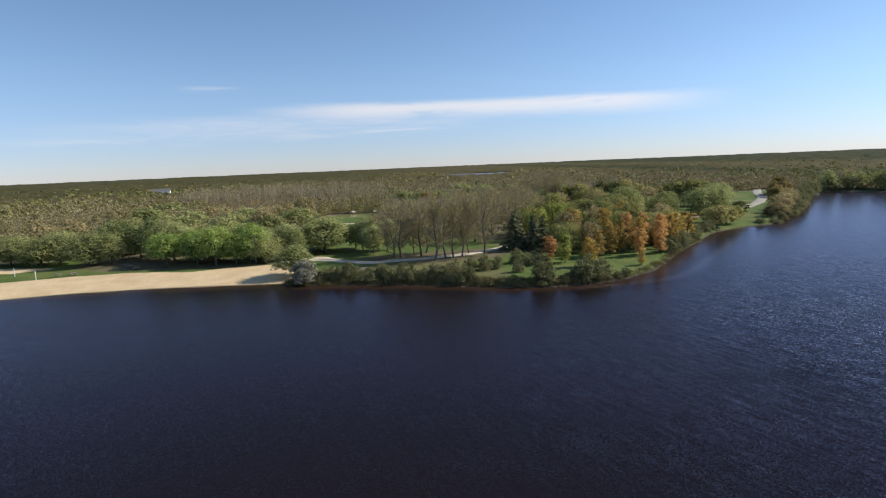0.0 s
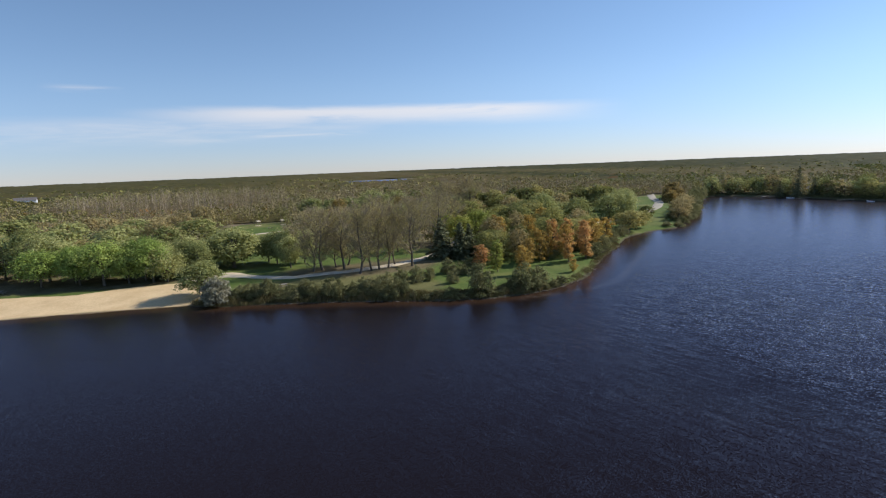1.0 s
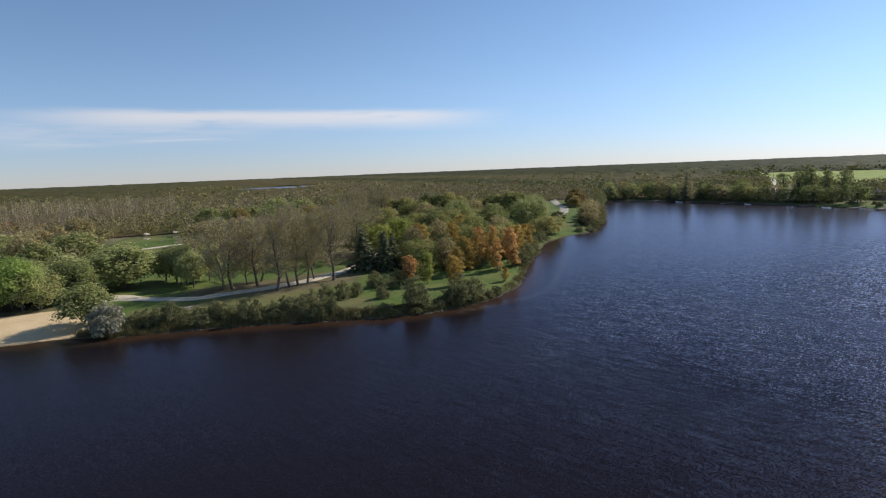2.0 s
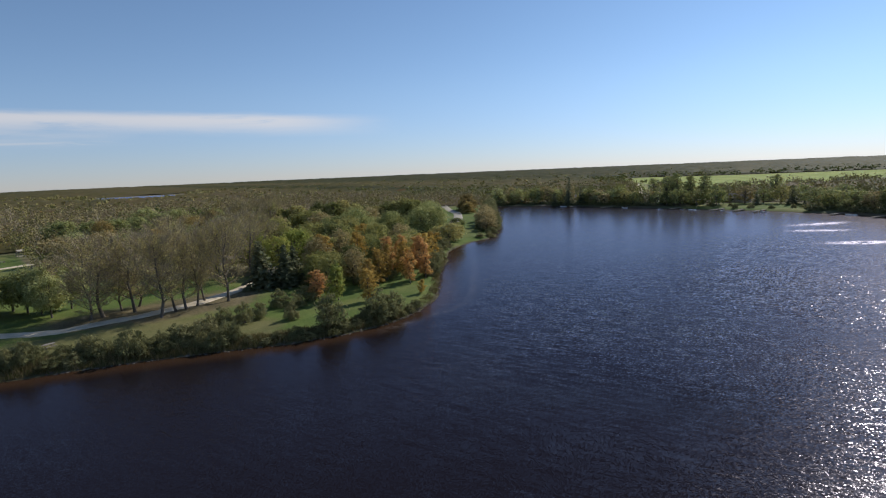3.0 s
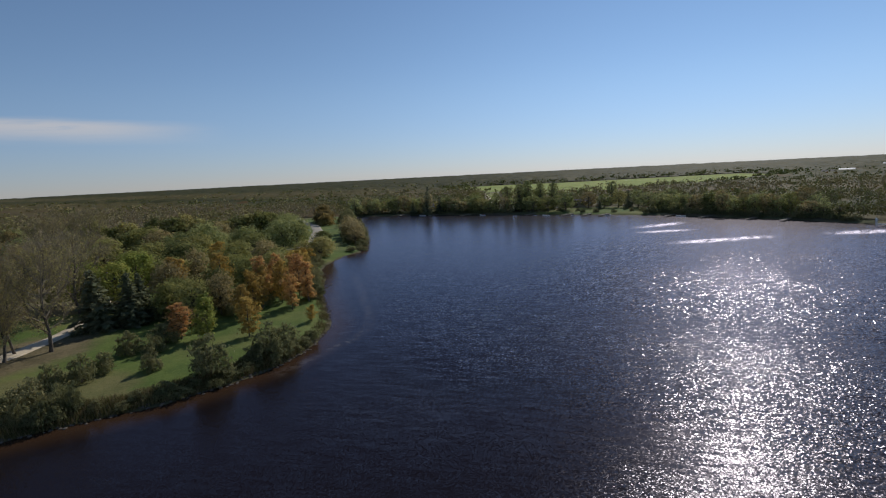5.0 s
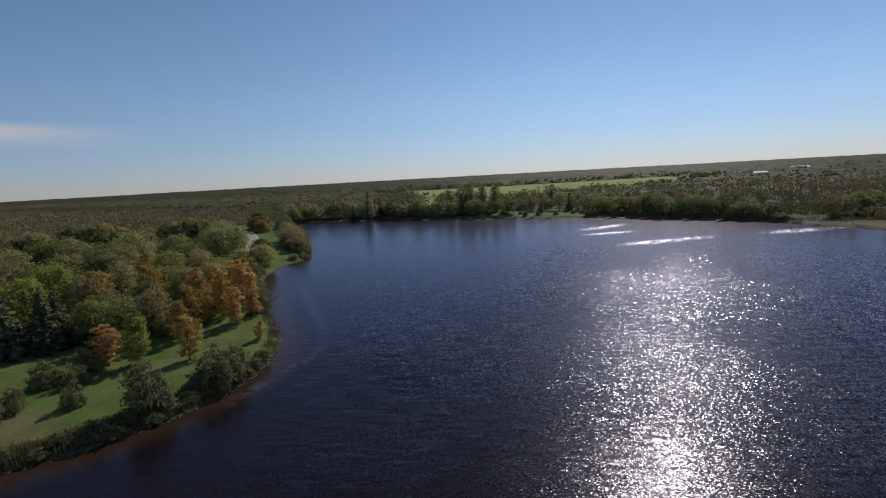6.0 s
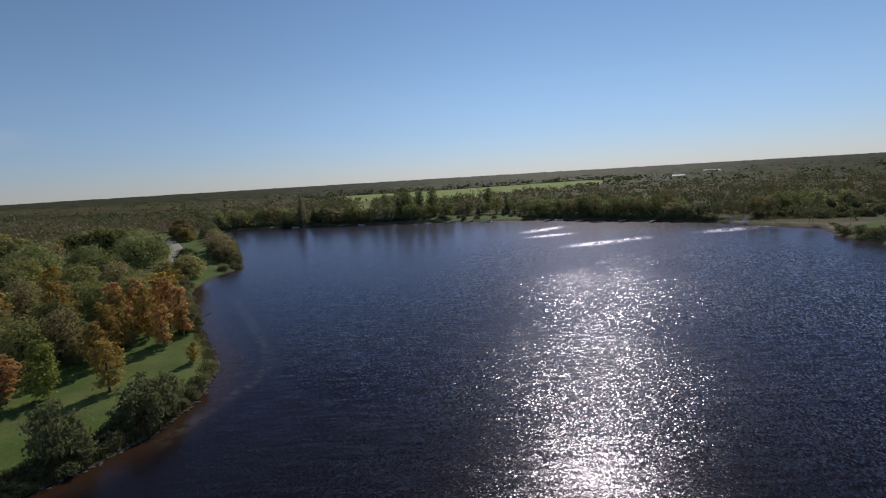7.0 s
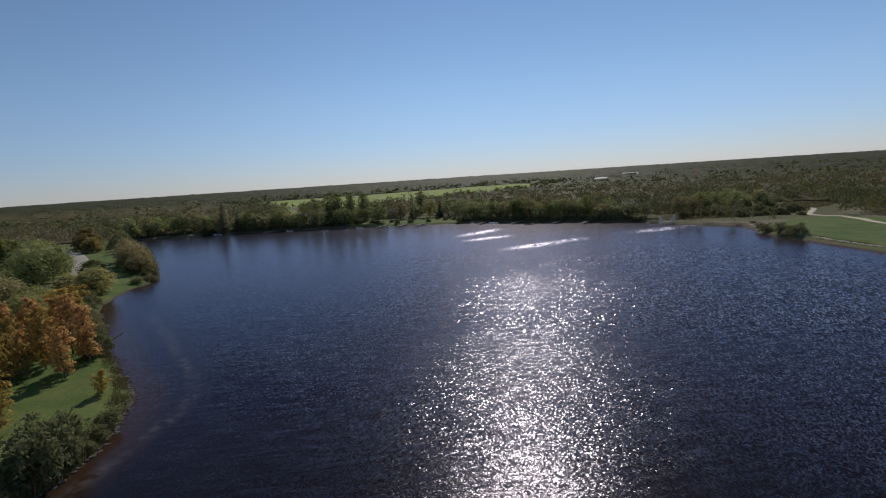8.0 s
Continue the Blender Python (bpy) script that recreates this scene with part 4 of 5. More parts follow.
cottonwood = [sparse_tree("cottonwood", s, 16, 3.8, "cotton", "tall thinly leafed cottonwood with bare pale limbs") for s in (131, 132, 133)]
plant(cottonwood, [(-12.7, 146, 16.3, 5.7), (-7.5, 146.5, 14.9, 4.7), (-3.7, 138.2, 15.5, 4.8), (-1, 140.5, 14.3, 3.8), (1, 141.5, 15, 3.8), (3.2, 143.2, 14.6, 3.6), (5.2, 146.8, 14.9, 3.4),
                   (9.2, 144, 16, 4.7)], "cottonwoods beside the path", 3)
plant(cottonwood, [(-20.9, 160.7, 9.2, 4.5), (-14.8, 144.4, 9.4, 4.0), (-9.5, 149.6, 9.1, 3.2), (-6.5, 151.2, 8.6, 3.4), (5.2, 196, 14, 6.5), (14.9, 185.3, 14, 5.7),
                   (20.5, 170, 16, 4.9), (-4, 176, 11, 4.7), (8, 170, 11, 4.4), (26, 184, 15, 5.5), (-16, 188, 11, 5.2), (25, 206, 15, 6.0)], "cottonwoods behind the path", 4)

spruce = [spruce_tree("spruce", s, 12.5, 3.2, "dark green spruce reaching to the ground") for s in (141, 142)]
plant(spruce, [(18.4, 151.8, 11.2, 3.9), (22.8, 149.4, 10.4, 3.4), (26, 152.5, 8.8, 2.9)], "spruces beside the path")

orange = [slender_tree("orange_tree", s, 9.5, 2.5, "orange", "slender autumn tree with thin orange leaves") for s in (151, 152, 153)]
gold = [slender_tree("gold_tree", s, 9, 2.8, "gold", "autumn tree with golden yellow leaves") for s in (161, 162)]
plant([orange[0], gold[0], orange[1], gold[1], orange[2]], [(24.2, 132, 6.2, 2.4), (31.4, 123.8, 6.8, 2.1), (47.2, 146.2, 9.2, 2.5), (43.5, 140, 8.8, 2.2), (51, 147, 9.2, 2.5), (52.4, 137.5, 8.2, 2.3), (48.5, 141, 9.0, 2.4), (55, 144.5, 8.6, 2.4), (40.5, 138, 8.0, 2.1), (46.5, 134.4, 7.4, 1.9), (57.5, 149.5, 8.4, 2.4), (36.5, 134.5, 7.6, 2.0)],
      "orange autumn trees on the point")
plant(gold, [(66.2, 161.4, 7.8, 3.4), (71.8, 166.4, 7.4, 3.2), (61, 152.5, 7.6, 2.8), (43.3, 123.6, 3.0, 1.2), (44, 158, 9.5, 3.2), (36, 160, 9.5, 3.4), (58, 186, 9.5, 4)], "golden autumn trees")
lime = [slender_tree("lime_tree", s, 9, 2.8, "lime", "bright yellow-green leafy tree", per=95, size=0.23) for s in (171,)]
plant(lime, [(27.2, 129, 7.8, 2.2)], "yellow-green trees on the point")

broad_lime = [broadleaf("lime_tree", s, 10, 4.6, "lime", "broad bright yellow-green tree behind the spruces", lobes=19, per=95, size=0.36, low=0.02) for s in (173, 174)]
plant(broad_lime, [(27, 168, 11.2, 4.4), (32.5, 173, 11, 4.8), (36, 184, 10.5, 5), (23, 176, 10.6, 4)], "yellow-green trees behind the spruces", 36)
core = [broadleaf("green_tree", s, 10, 4.6, "green", "dense green tree on the wooded point", lobes=19, per=95, size=0.36, low=0.0) for s in (181, 182, 183)]
core.insert(1, broadleaf("olive_tree", 184, 10, 4.6, "olive", "olive brown tree on the wooded point", lobes=19, per=85, size=0.34, low=0.0))
plant(core, [(41.7, 224, 11, 7), (32.9, 158, 9.6, 4), (46.7, 184, 12.5, 5.2), (63, 209, 10, 6), (57.9, 177, 10, 5.3), (62.6, 236, 11, 6.9), (76.5, 236, 10, 7), (66, 258, 11, 7.5), (78.9, 205, 9, 6),
             (88, 245, 10, 6.2), (29, 147.5, 8.6, 3.2), (31, 142.5, 8.6, 3.2), (38, 147, 9, 3.4), (36, 142, 8.4, 3.2), (54.5, 153, 9, 3.6), (68, 172, 8, 4.5)], "green trees on the point", 6)
plant(core, [(47, 151, 9, 3.6), (44, 168, 9.6, 4.2), (50, 163, 9.4, 4), (38, 168, 9.6, 4.2), (62, 164, 8.4, 4), (70, 182, 8.8, 4.6), (54, 196, 9.8, 5), (52, 215, 10, 5.6), (72, 222, 9.6, 5.8),
             (60, 160, 7.5, 3), (32, 151, 8, 3), (42, 198, 10, 5)], "green trees on the point", 7)
back_trees = [broadleaf("green_tree", s, 10, 8, "willow", "wide rounded green tree on the second point", lobes=20, per=90, size=0.5, low=0.0) for s in (191, 192)]
plant(back_trees, [(100, 221, 11, 6.2), (106, 221.5, 11, 5.8), (110, 231, 11.5, 6.6), (116, 243, 11, 6.5), (124, 254, 9.5, 6), (132, 268, 9, 6), (88.7, 225.6, 9, 5.4), (83, 229, 8, 4.8), (69, 217, 11, 6.2), (63, 222, 10, 6)], "green trees on the second point", 8)
hedge = [broadleaf("green_tree", s, 12, 5, "green", "dark green tree in a close row behind the lawn", lobes=20, per=46, size=0.6, low=0.0) for s in (197, 198)]
row_rng = np.random.default_rng(68)
plant(hedge, [(x, 270.5 - 0.2 * (x - 56) + float(row_rng.uniform(-1.5, 1.5)), float(row_rng.uniform(11.8, 13.4)), float(row_rng.uniform(4.6, 5.8))) for x in range(54, 122, 5)], "row of dark green trees behind the lawn", 31)
plant(hedge, [(88.5, 183, 7, 4.4), (95, 190, 6, 4), (92, 196, 5.5, 4), (111, 212, 6, 4), (104, 203, 5.4, 3.6)], "rounded trees by the water", 9)

olive = [broadleaf("olive_tree", s, 10, 4.6, "olive", "olive brown tree between the park and the woods", lobes=17, per=48, size=0.5, low=0.02) for s in (194, 195, 196)]
behind = np.random.default_rng(66)
spots = [(float(x), float(y), float(behind.uniform(7.5, 11.5)), float(behind.uniform(3.6, 5.6))) for x, y in zip(behind.uniform(-150, -58, 34), behind.uniform(172, 262, 34))]
plant(olive, spots, "trees between park and woods", 23)
plant(olive, [(121.5, 206, 5.6, 3.8), (127.5, 213, 6.4, 4.0), (133, 221.5, 7.0, 4.2), (139, 230, 7.4, 4.6), (129, 220, 6.6, 3.8), (146, 240, 7.6, 4.6)], "trees on the tip of the second point", 39)
plant(olive, [(-8, 205, 10, 4.6), (8, 214, 11, 5), (22, 222, 10, 5), (36, 238, 11, 5), (50, 252, 10, 5.4), (-20, 218, 10, 4.6), (-24, 240, 10, 5), (12, 238, 11, 5), (28, 256, 11, 5.4), (-10, 232, 10, 5), (-66, 232, 10, 5), (-70, 268, 11, 5)],
      "trees between park and woods", 25)

plant(back_green, [(-5, 226, 9.5, 4.6), (15, 229, 9.5, 4.8), (34, 232, 9.5, 5), (12, 252, 10, 5), (30, 266, 10, 5.4), (46, 270, 10, 5.4), (-18, 252, 10, 5)], "green trees behind the cottonwoods", 27)
plant(gold, [(5, 233, 9, 4.2), (25, 241, 9.5, 4.6), (40, 250, 9, 4.4), (-12, 243, 9, 4.2)], "golden trees behind the cottonwoods", 28)

plant(back_green, [(12, 300, 12.5, 7), (20, 307, 13, 7), (3, 296, 12, 6.4), (-5, 288, 11, 6), (35, 297, 12.5, 6.4), (-14, 294, 11, 6), (-24, 300, 11, 6.5), (8, 316, 13, 7)], "green belt behind the park", 33)
amber = [broadleaf("gold_tree", s, 10, 5.4, "bronze", "broad golden tree in the belt behind the park", lobes=18, per=85, size=0.42, low=0.0) for s in (165, 166)]
plant(amber, [(26, 284, 11.5, 5.6), (20, 280, 10.5, 4.8), (32, 286, 11, 5), (-10, 281, 10, 4.6)], "golden trees in the belt", 34)
plant(cottonwood, [(44, 284, 17, 5), (48, 275, 17.5, 5), (52, 267, 16.5, 4.6), (46, 293, 16.5, 5), (57, 277, 15.5, 4.6), (40, 290, 15, 4.4)], "tall bare trees behind the point", 35)

# ---- shrubs ----
brush = [shrub("shrub", s, 4, 2.6, "shrub", "scruffy olive and brown shrub on the bank") for s in (201, 202, 203)]
bronze = [shrub("bronze_tree", s, 9, 5.4, "bronze", "broad bronze and gold tree by the boat launch", 75, 0.42, 18) for s in (163, 164)]
plant(bronze, [(176, 299, 9.4, 5.5), (183, 308, 9.6, 6), (170, 289, 7.4, 4.5), (188, 316, 9, 6)], "bronze trees by the boat launch", 32)
plant(brush, [(28, 112, 5.4, 3.2), (31, 113.4, 4.6, 2.6), (19, 111.5, 5.8, 3.0), (15.1, 120.5, 3.4, 1.8), (16, 131.4, 3.9, 2.3), (21.4, 131.7, 3.4, 2.6), (18.6, 128.5, 3.2, 2.2), (7.7, 124, 4.0, 2.2),
              (10.8, 125.5, 3.1, 1.7), (4.5, 124.5, 3.8, 2.2), (0.6, 118, 4.2, 2.8), (-2.5, 117.5, 3.8, 2.4), (3.5, 116.5, 3.4, 2.2), (12.7, 110.8, 2.2, 1.9), (25, 112, 2.6, 1.9)], "shrubs along the bank")
def along_shore(x0, x1, gap, inland, h, r, seed):
    """Spots along the park's waterline between two eastings."""
    rng, out, x = np.random.default_rng(seed), [], x0
    line = [q for q in SHORE[:22] if q[0] > -100]
    while x < x1:
        y = float(np.interp(x, [q[0] for q in line], [q[1] for q in line]))
        k = rng.uniform(0.5, 1.35)
        out.append((x, y + rng.uniform(*inland), h * k, r * rng.uniform(0.65, 1.2)))
        x += gap * rng.uniform(0.7, 1.3)
    return out


plant(brush, along_shore(-29, 5, 1.25, (1.4, 3.4), 3.1, 1.8, 61), "shrubs along the bank", 11)
plant(brush, along_shore(-27, 4, 2.4, (3.6, 6.0), 2.6, 1.9, 62), "shrubs along the bank", 17)
plant(brush, along_shore(6, 37, 2.2, (0.9, 1.8), 1.5, 1.5, 63), "low shrubs along the bank", 18)
plant(brush, along_shore(54, 83, 1.7, (3.2, 6.5), 3.2, 2.0, 64), "shrubs below the autumn trees", 19)
plant(brush, [(114, 194, 3.0, 2.6), (120, 201, 3.6, 3.0),
              (126, 208, 4.6, 3.4), (132, 215, 5.6, 3.8), (137, 221, 6.4, 4.0), (143, 229, 6.2, 4.0), (149, 237, 6.6, 4.2), (155, 246, 7, 4.4), (162, 257, 7.4, 4.6), (170, 269, 8, 4.8), (178, 280, 8.5, 5)], "shrubs along the second point", 12)
plant(brush, [(186, 292, 8, 5), (195, 302, 8, 5), (205, 314, 8, 5), (128, 216, 4.4, 3.2), (134, 226, 5, 3.4), (120, 208, 3.4, 2.8), (108, 192, 2.2, 2), (182, 21.4, 4.4, 3.8), (187.5, 24, 3.4, 3.2), (194, 26.8, 2.8, 2.4), (199, 27.4, 2.2, 2.0)], "shrubs along the shore", 13)
undergrowth = np.random.default_rng(65)
plant(brush, [(float(x), float(134 + 0.45 * (x - 28) + undergrowth.uniform(0, 16)), float(undergrowth.uniform(1.6, 3.4)), float(undergrowth.uniform(1.3, 2.4))) for x in undergrowth.uniform(27, 60, 34)], "undergrowth of the wooded point", 22)
silver = [shrub("silver_willow_bush", 211, 5, 3.2, "silver", "round silver-grey willow bush at the waterline", 110, 0.2)]
plant(silver, [(-32, 120.8, 5.2, 3.2)])

# ---- far shore ----
FAR_LINE = [(212, 322), (226, 326), (237, 308), (243, 289), (248, 270), (252, 250), (254.5, 232), (258, 213), (261.5, 186), (263, 158), (260.5, 132), (253, 103), (247, 82), (240, 66), (234, 55)]


def along_far(s0, s1, gap, inland, h, r, seed):
    """Spots along the far waterline, from s0 to s1 metres of its length."""
    rng, out = np.random.default_rng(seed), []
    pts = np.array(FAR_LINE, float)
    run = np.concatenate([[0], np.cumsum(np.linalg.norm(np.diff(pts, axis=0), axis=1))])
    s = s0
    while s < s1:
        x, y = np.interp(s, run, pts[:, 0]), np.interp(s, run, pts[:, 1])
        spot = (float(x + rng.uniform(*inland)), float(y + 0.2 * rng.uniform(*inland)), h * rng.uniform(0.7, 1.25), r * rng.uniform(0.75, 1.25))
        out.append(spot)
        s += gap * rng.uniform(0.6, 1.4)
    return out


far_green = [broadleaf("shore_tree", s, 12, 6, mat, "leafy %s tree along the far shore" % mat, lobes=16, per=26, size=0.76, low=0.0) for s, mat in ((221, "willow"), (222, "green"), (223, "willow"), (224, "olive"))]
plant(far_green, along_far(0, 108, 5.5, (5, 16), 10.5, 5.0, 71), "trees along the far shore", 14)
plant(far_green, along_far(70, 130, 6.0, (3, 9), 9.0, 4.6, 76), "trees along the far shore", 24)
plant(far_green, [(263.4, 217, 9.5, 5.5), (265.3, 208, 10, 5.4), (270.7, 200, 10.6, 6), (290.9, 196, 9.5, 5.6), (294.4, 188, 8.5, 5), (296.7, 180, 10, 5.2), (289.6, 160, 10, 6.5), (279.9, 151, 7.5, 5), (279.3, 141, 9, 6),
                  (280.4, 205, 10, 5), (300.6, 170, 10, 6), (299, 158, 10, 6), (294.1, 150, 10, 6)], "trees along the far shore", 15)
plant(far_green, along_far(205, 285, 4.6, (4, 9), 8.6, 4.2, 72), "trees along the far shore", 16)
plant(far_green, along_far(200, 280, 6.5, (12, 24), 10.5, 5.0, 73), "trees along the far shore", 17)
far_brush = [shrub("shrub", s, 4, 2.6, "shrub", "scruffy olive shrub on the far bank", 20, 0.32, 12) for s in (204, 205)]
plant(far_brush, along_far(2, 118, 3.2, (0.5, 3.5), 2.4, 2.2, 74), "shrubs along the far shore", 18)
plant(far_brush, along_far(196, 288, 2.6, (0.5, 3.5), 2.8, 2.3, 75), "shrubs along the far shore", 19)
rough = np.random.default_rng(67)
plant(far_brush, [(float(x), float(y), float(rough.uniform(1.6, 4.0)), float(rough.uniform(1.8, 3.4))) for x, y in zip(rough.uniform(240, 300, 70), rough.uniform(4, 48, 70))], "brush in the marsh", 26)
plant(far_green, [(float(x), float(y), float(rough.uniform(5.5, 9.0)), float(rough.uniform(3.4, 5.0))) for x, y in zip(rough.uniform(262, 305, 16), rough.uniform(14, 52, 16))], "trees behind the marsh", 38)
plant(far_brush, along_far(120, 195, 7.0, (1.0, 14), 2.2, 2.0, 77), "shrubs on the far lawn", 20)
poplar = [broadleaf("lombardy_poplar", s, 19, 3.4, "willow", "tall narrow poplar behind the far shore", lobes=18, per=70, size=0.45, low=0.05, slim=1.2) for s in (231, 232)]
plant(poplar, [(272, 240, 17, 3.4), (275, 234, 18.5, 3.2), (277, 228, 19, 3.2), (280, 222, 18.5, 3.2), (283, 216, 17, 3.2), (279, 232, 17.5, 3.0), (285, 226, 17.5, 3.2), (290, 218, 16, 3.2), (323, 196, 16, 3.6)], "row of tall poplars")
dark_spruce = [spruce_tree("spruce", 143, 18, 4, "tall dark spruce on the far shore")]
plant(dark_spruce, [(243.5, 282.5, 18, 4.2), (241, 292, 11, 3.0), (249, 277, 12, 3.2), (292, 172, 9.5, 3.4), (284, 186, 6.5, 3.0), (338, -5, 8, 2.4), (341, -8, 7.4, 2.2)], "dark spruces on the far shore", 16)


# ---- built things ----
def gable(bm, length, width, z, rise, over):
    """A gable roof of some thickness, ridge along x."""
    L, W, t = length / 2 + over, width / 2 + over, 0.14
    for side in (-1, 1):
        drop = rise * over / (width / 2)
        a = [(-L, side * W, z - drop), (L, side * W, z - drop), (L, 0, z + rise), (-L, 0, z + rise)]
        lo = [bm.verts.new(q) for q in a]
        hi = [bm.verts.new((q[0], q[1], q[2] + t)) for q in a]
        for f in ((0, 1, 2, 3), ):
            bm.faces.new([lo[k] for k in f])
            bm.faces.new([hi[k] for k in f])
        for k in range(4):
            bm.faces.new((lo[k], lo[(k + 1) % 4], hi[(k + 1) % 4], hi[k]))
    bmesh.ops.recalc_face_normals(bm, faces=bm.faces)
    return bm


def house_walls(length, width, height, rise):
    bm = bmesh.new()
    L, W = length / 2, width / 2
    rings = [[bm.verts.new((x, y, z)) for x, y in ((-L, -W), (L, -W), (L, W), (-L, W))] for z in (-0.3, height)]
    for k in range(4):
        bm.faces.new((rings[0][k], rings[0][(k + 1) % 4], rings[1][(k + 1) % 4], rings[1][k]))
    tops = [bm.verts.new((x, 0, height + rise)) for x in (-L, L)]
    bm.faces.new((rings[1][0], tops[0], rings[1][3]))
    bm.faces.new((rings[1][1], rings[1][2], tops[1]))
    bm.faces.new(rings[0][::-1])
    bmesh.ops.recalc_face_normals(bm, faces=bm.faces)
    return bm


def cabin(x, y, turn, length, width, height, wall, roof, label):
    c = thing("cabin", label, "cabin")
    part("wall", house_walls(length, width, height, width * 0.28), M[wall], c)
    part("roof", gable(bmesh.new(), length, width, height, width * 0.28, 0.5), M[roof], c)
    for side in (-1, 1):
        for k in (-0.3, 0.05):
            win = part("window", one_box((1.2, 0.06, 1.0), (k * length, side * (width / 2 + 0.02), height * 0.58), 0.01), M["white"], c, "white framed window")
            part("pane", one_box((1.0, 0.05, 0.8), (k * length, side * (width / 2 + 0.045), height * 0.58), 0.01), M["glass"], win)
    door = part("door", one_box((0.95, 0.06, 2.0), (0.33 * length, -width / 2 - 0.02, 1.0), 0.01), M["timber"], c)
    part("handle", one_box((0.05, 0.06, 0.12), (0.33 * length + 0.36, -width / 2 - 0.07, 1.0), 0.01), M["metal"], door)
    c.matrix_basis = pose(x, y, gz(x, y), 0, 0, turn)


cabin(263.5, 280, 70, 9, 6.5, 2.7, "siding", "roof", "tan lakeside cabin with a dark shingle roof among trees")
cabin(270.2, 300, 60, 10, 7, 2.7, "white", "roof", "white lakeside cabin with a dark shingle roof among trees")
cabin(299.4, 205, 85, 11, 7, 2.8, "siding", "roof", "tan house behind the far lawn with a dark roof")
cabin(284, 122, 95, 8, 6, 2.6, "red", "roof", "small faded red cabin between shore trees")
cabin(273.9, 88, 95, 9, 6, 2.6, "siding", "roof", "tan cabin half hidden by shore trees")
cabin(762, 119, 80, 15, 9, 5.5, "white", "white", "white farm shed far behind the woods")
cabin(735, 133, 60, 14, 9, 5.0, "red", "roof", "red farm building far behind the woods")
cabin(1020, 89, 85, 26, 10, 6.0, "white", "white", "long white farm shed far behind the woods")
cabin(-348, 678, 20, 20, 10, 6.0, "white", "roof", "white farmhouse far out among the woods")


def dock(x, y, turn, length, width=1.6):
    """A plank dock on posts that runs out from (x, y) along its own x."""
    d = thing("dock", "weathered timber dock on posts over the water", "dock", "docks along the far shore")
    count = int(length / 0.6)
    plank = None
    for k in range(count):
        if plank is None:
            plank = part("plank", one_box((0.55, width, 0.06), (0, 0, 0), 0.01), M["timber"], d)
            mesh = plank.data
        else:
            plank = part("plank", mesh, None, d)
        plank.location = (0.3 + k * 0.6, 0, 0.62 + 0.01 * ((k * 7) % 3))
    for side in (-1, 1):
        part("beam", one_box((length, 0.1, 0.16), (length / 2, side * (width / 2 - 0.15), 0.5), 0.01), M["timber"], d)
        for k in range(3):
            part("post", one_rod((0.8 + k * (length - 1.4) / 2, side * (width / 2 - 0.02), -1.6), (0.8 + k * (length - 1.4) / 2, side * (width / 2 - 0.02), 1.15), 0.08), M["timber"], d)
    d.matrix_basis = pose(x, y, 0, 0, 0, turn)


for x, y, turn, length in ((248.3, 276, 190, 13), (248.7, 252, 178, 9), (259, 213, 180, 10), (261.3, 190, 176, 11), (261.7, 180, 182, 10), (262.6, 170, 178, 11), (262, 136, 172, 10), (257.2, 118, 165, 10), (251.4, 99, 168, 8),
                           (248.6, 86, 170, 9), (240.1, 301, 215, 9), (220, 326, 245, 8)):
    dock(x, y, turn, length)


def motorboat(x, y, turn, label):
    """An open runabout, bow along its own x, floating on the lake."""
    b = thing("motorboat", label, "boat", "boats along the far shore")
    bm, rows = bmesh.new(), []
    for k in range(9):
        u = k / 8
        half = 1.05 * (1 - max(0, (u - 0.45) / 0.55) ** 2.2) + 0.02
        keel = -0.3 + 0.45 * max(0, (u - 0.6) / 0.4) ** 2
        top = 0.55 + 0.28 * u * u
        q = -2.6 + 5.4 * u
        rows.append([bm.verts.new(v) for v in ((q, -half, top), (q, -half * 0.86, keel + 0.28), (q, 0, keel), (q, half * 0.86, keel + 0.28), (q, half, top), (q, half * 0.86, top + 0.02), (q, half * 0.7, 0.15 + 0.3 * u),
                                               (q, -half * 0.7, 0.15 + 0.3 * u), (q, -half * 0.86, top + 0.02))])
    for r0, r1 in zip(rows, rows[1:]):
        for k in range(9):
            bm.faces.new((r0[k], r0[(k + 1) % 9], r1[(k + 1) % 9], r1[k]))
    bm.faces.new(rows[0])
    bm.faces.new(rows[-1][::-1])
    bmesh.ops.recalc_face_normals(bm, faces=bm.faces)
    part("hull", bm, M["white"], b)
    part("windscreen", one_box((0.06, 1.5, 0.45), (0.55, 0, 0.95), 0.01), M["glass"], b)
    for side in (-0.45, 0.45):
        part("seat", box(one_box((0.5, 0.5, 0.12), (-0.3, side, 0.5), 0.03), (0.1, 0.5, 0.5), pose(-0.55, side, 0.75), 0.03), M["red"], b)
    motor = part("outboard", one_box((0.4, 0.36, 0.6), (-2.75, 0, 0.75), 0.08), M["dark"], b)
    part("shaft", one_box((0.14, 0.12, 1.1), (-2.85, 0, 0.05), 0.03), M["dark"], motor)
    b.matrix_basis = pose(x, y, 0.02, 0, 0, turn) @ Matrix.Scale(0.8, 4)


for x, y, turn in ((247.6, 242, 80), (250.7, 201, 95), (253.5, 186.5, 200), (256.5, 131.5, 100), (239.7, 283, 120), (255.6, 167.5, 185)):
    motorboat(x, y, turn, "white open motorboat moored beside a dock")


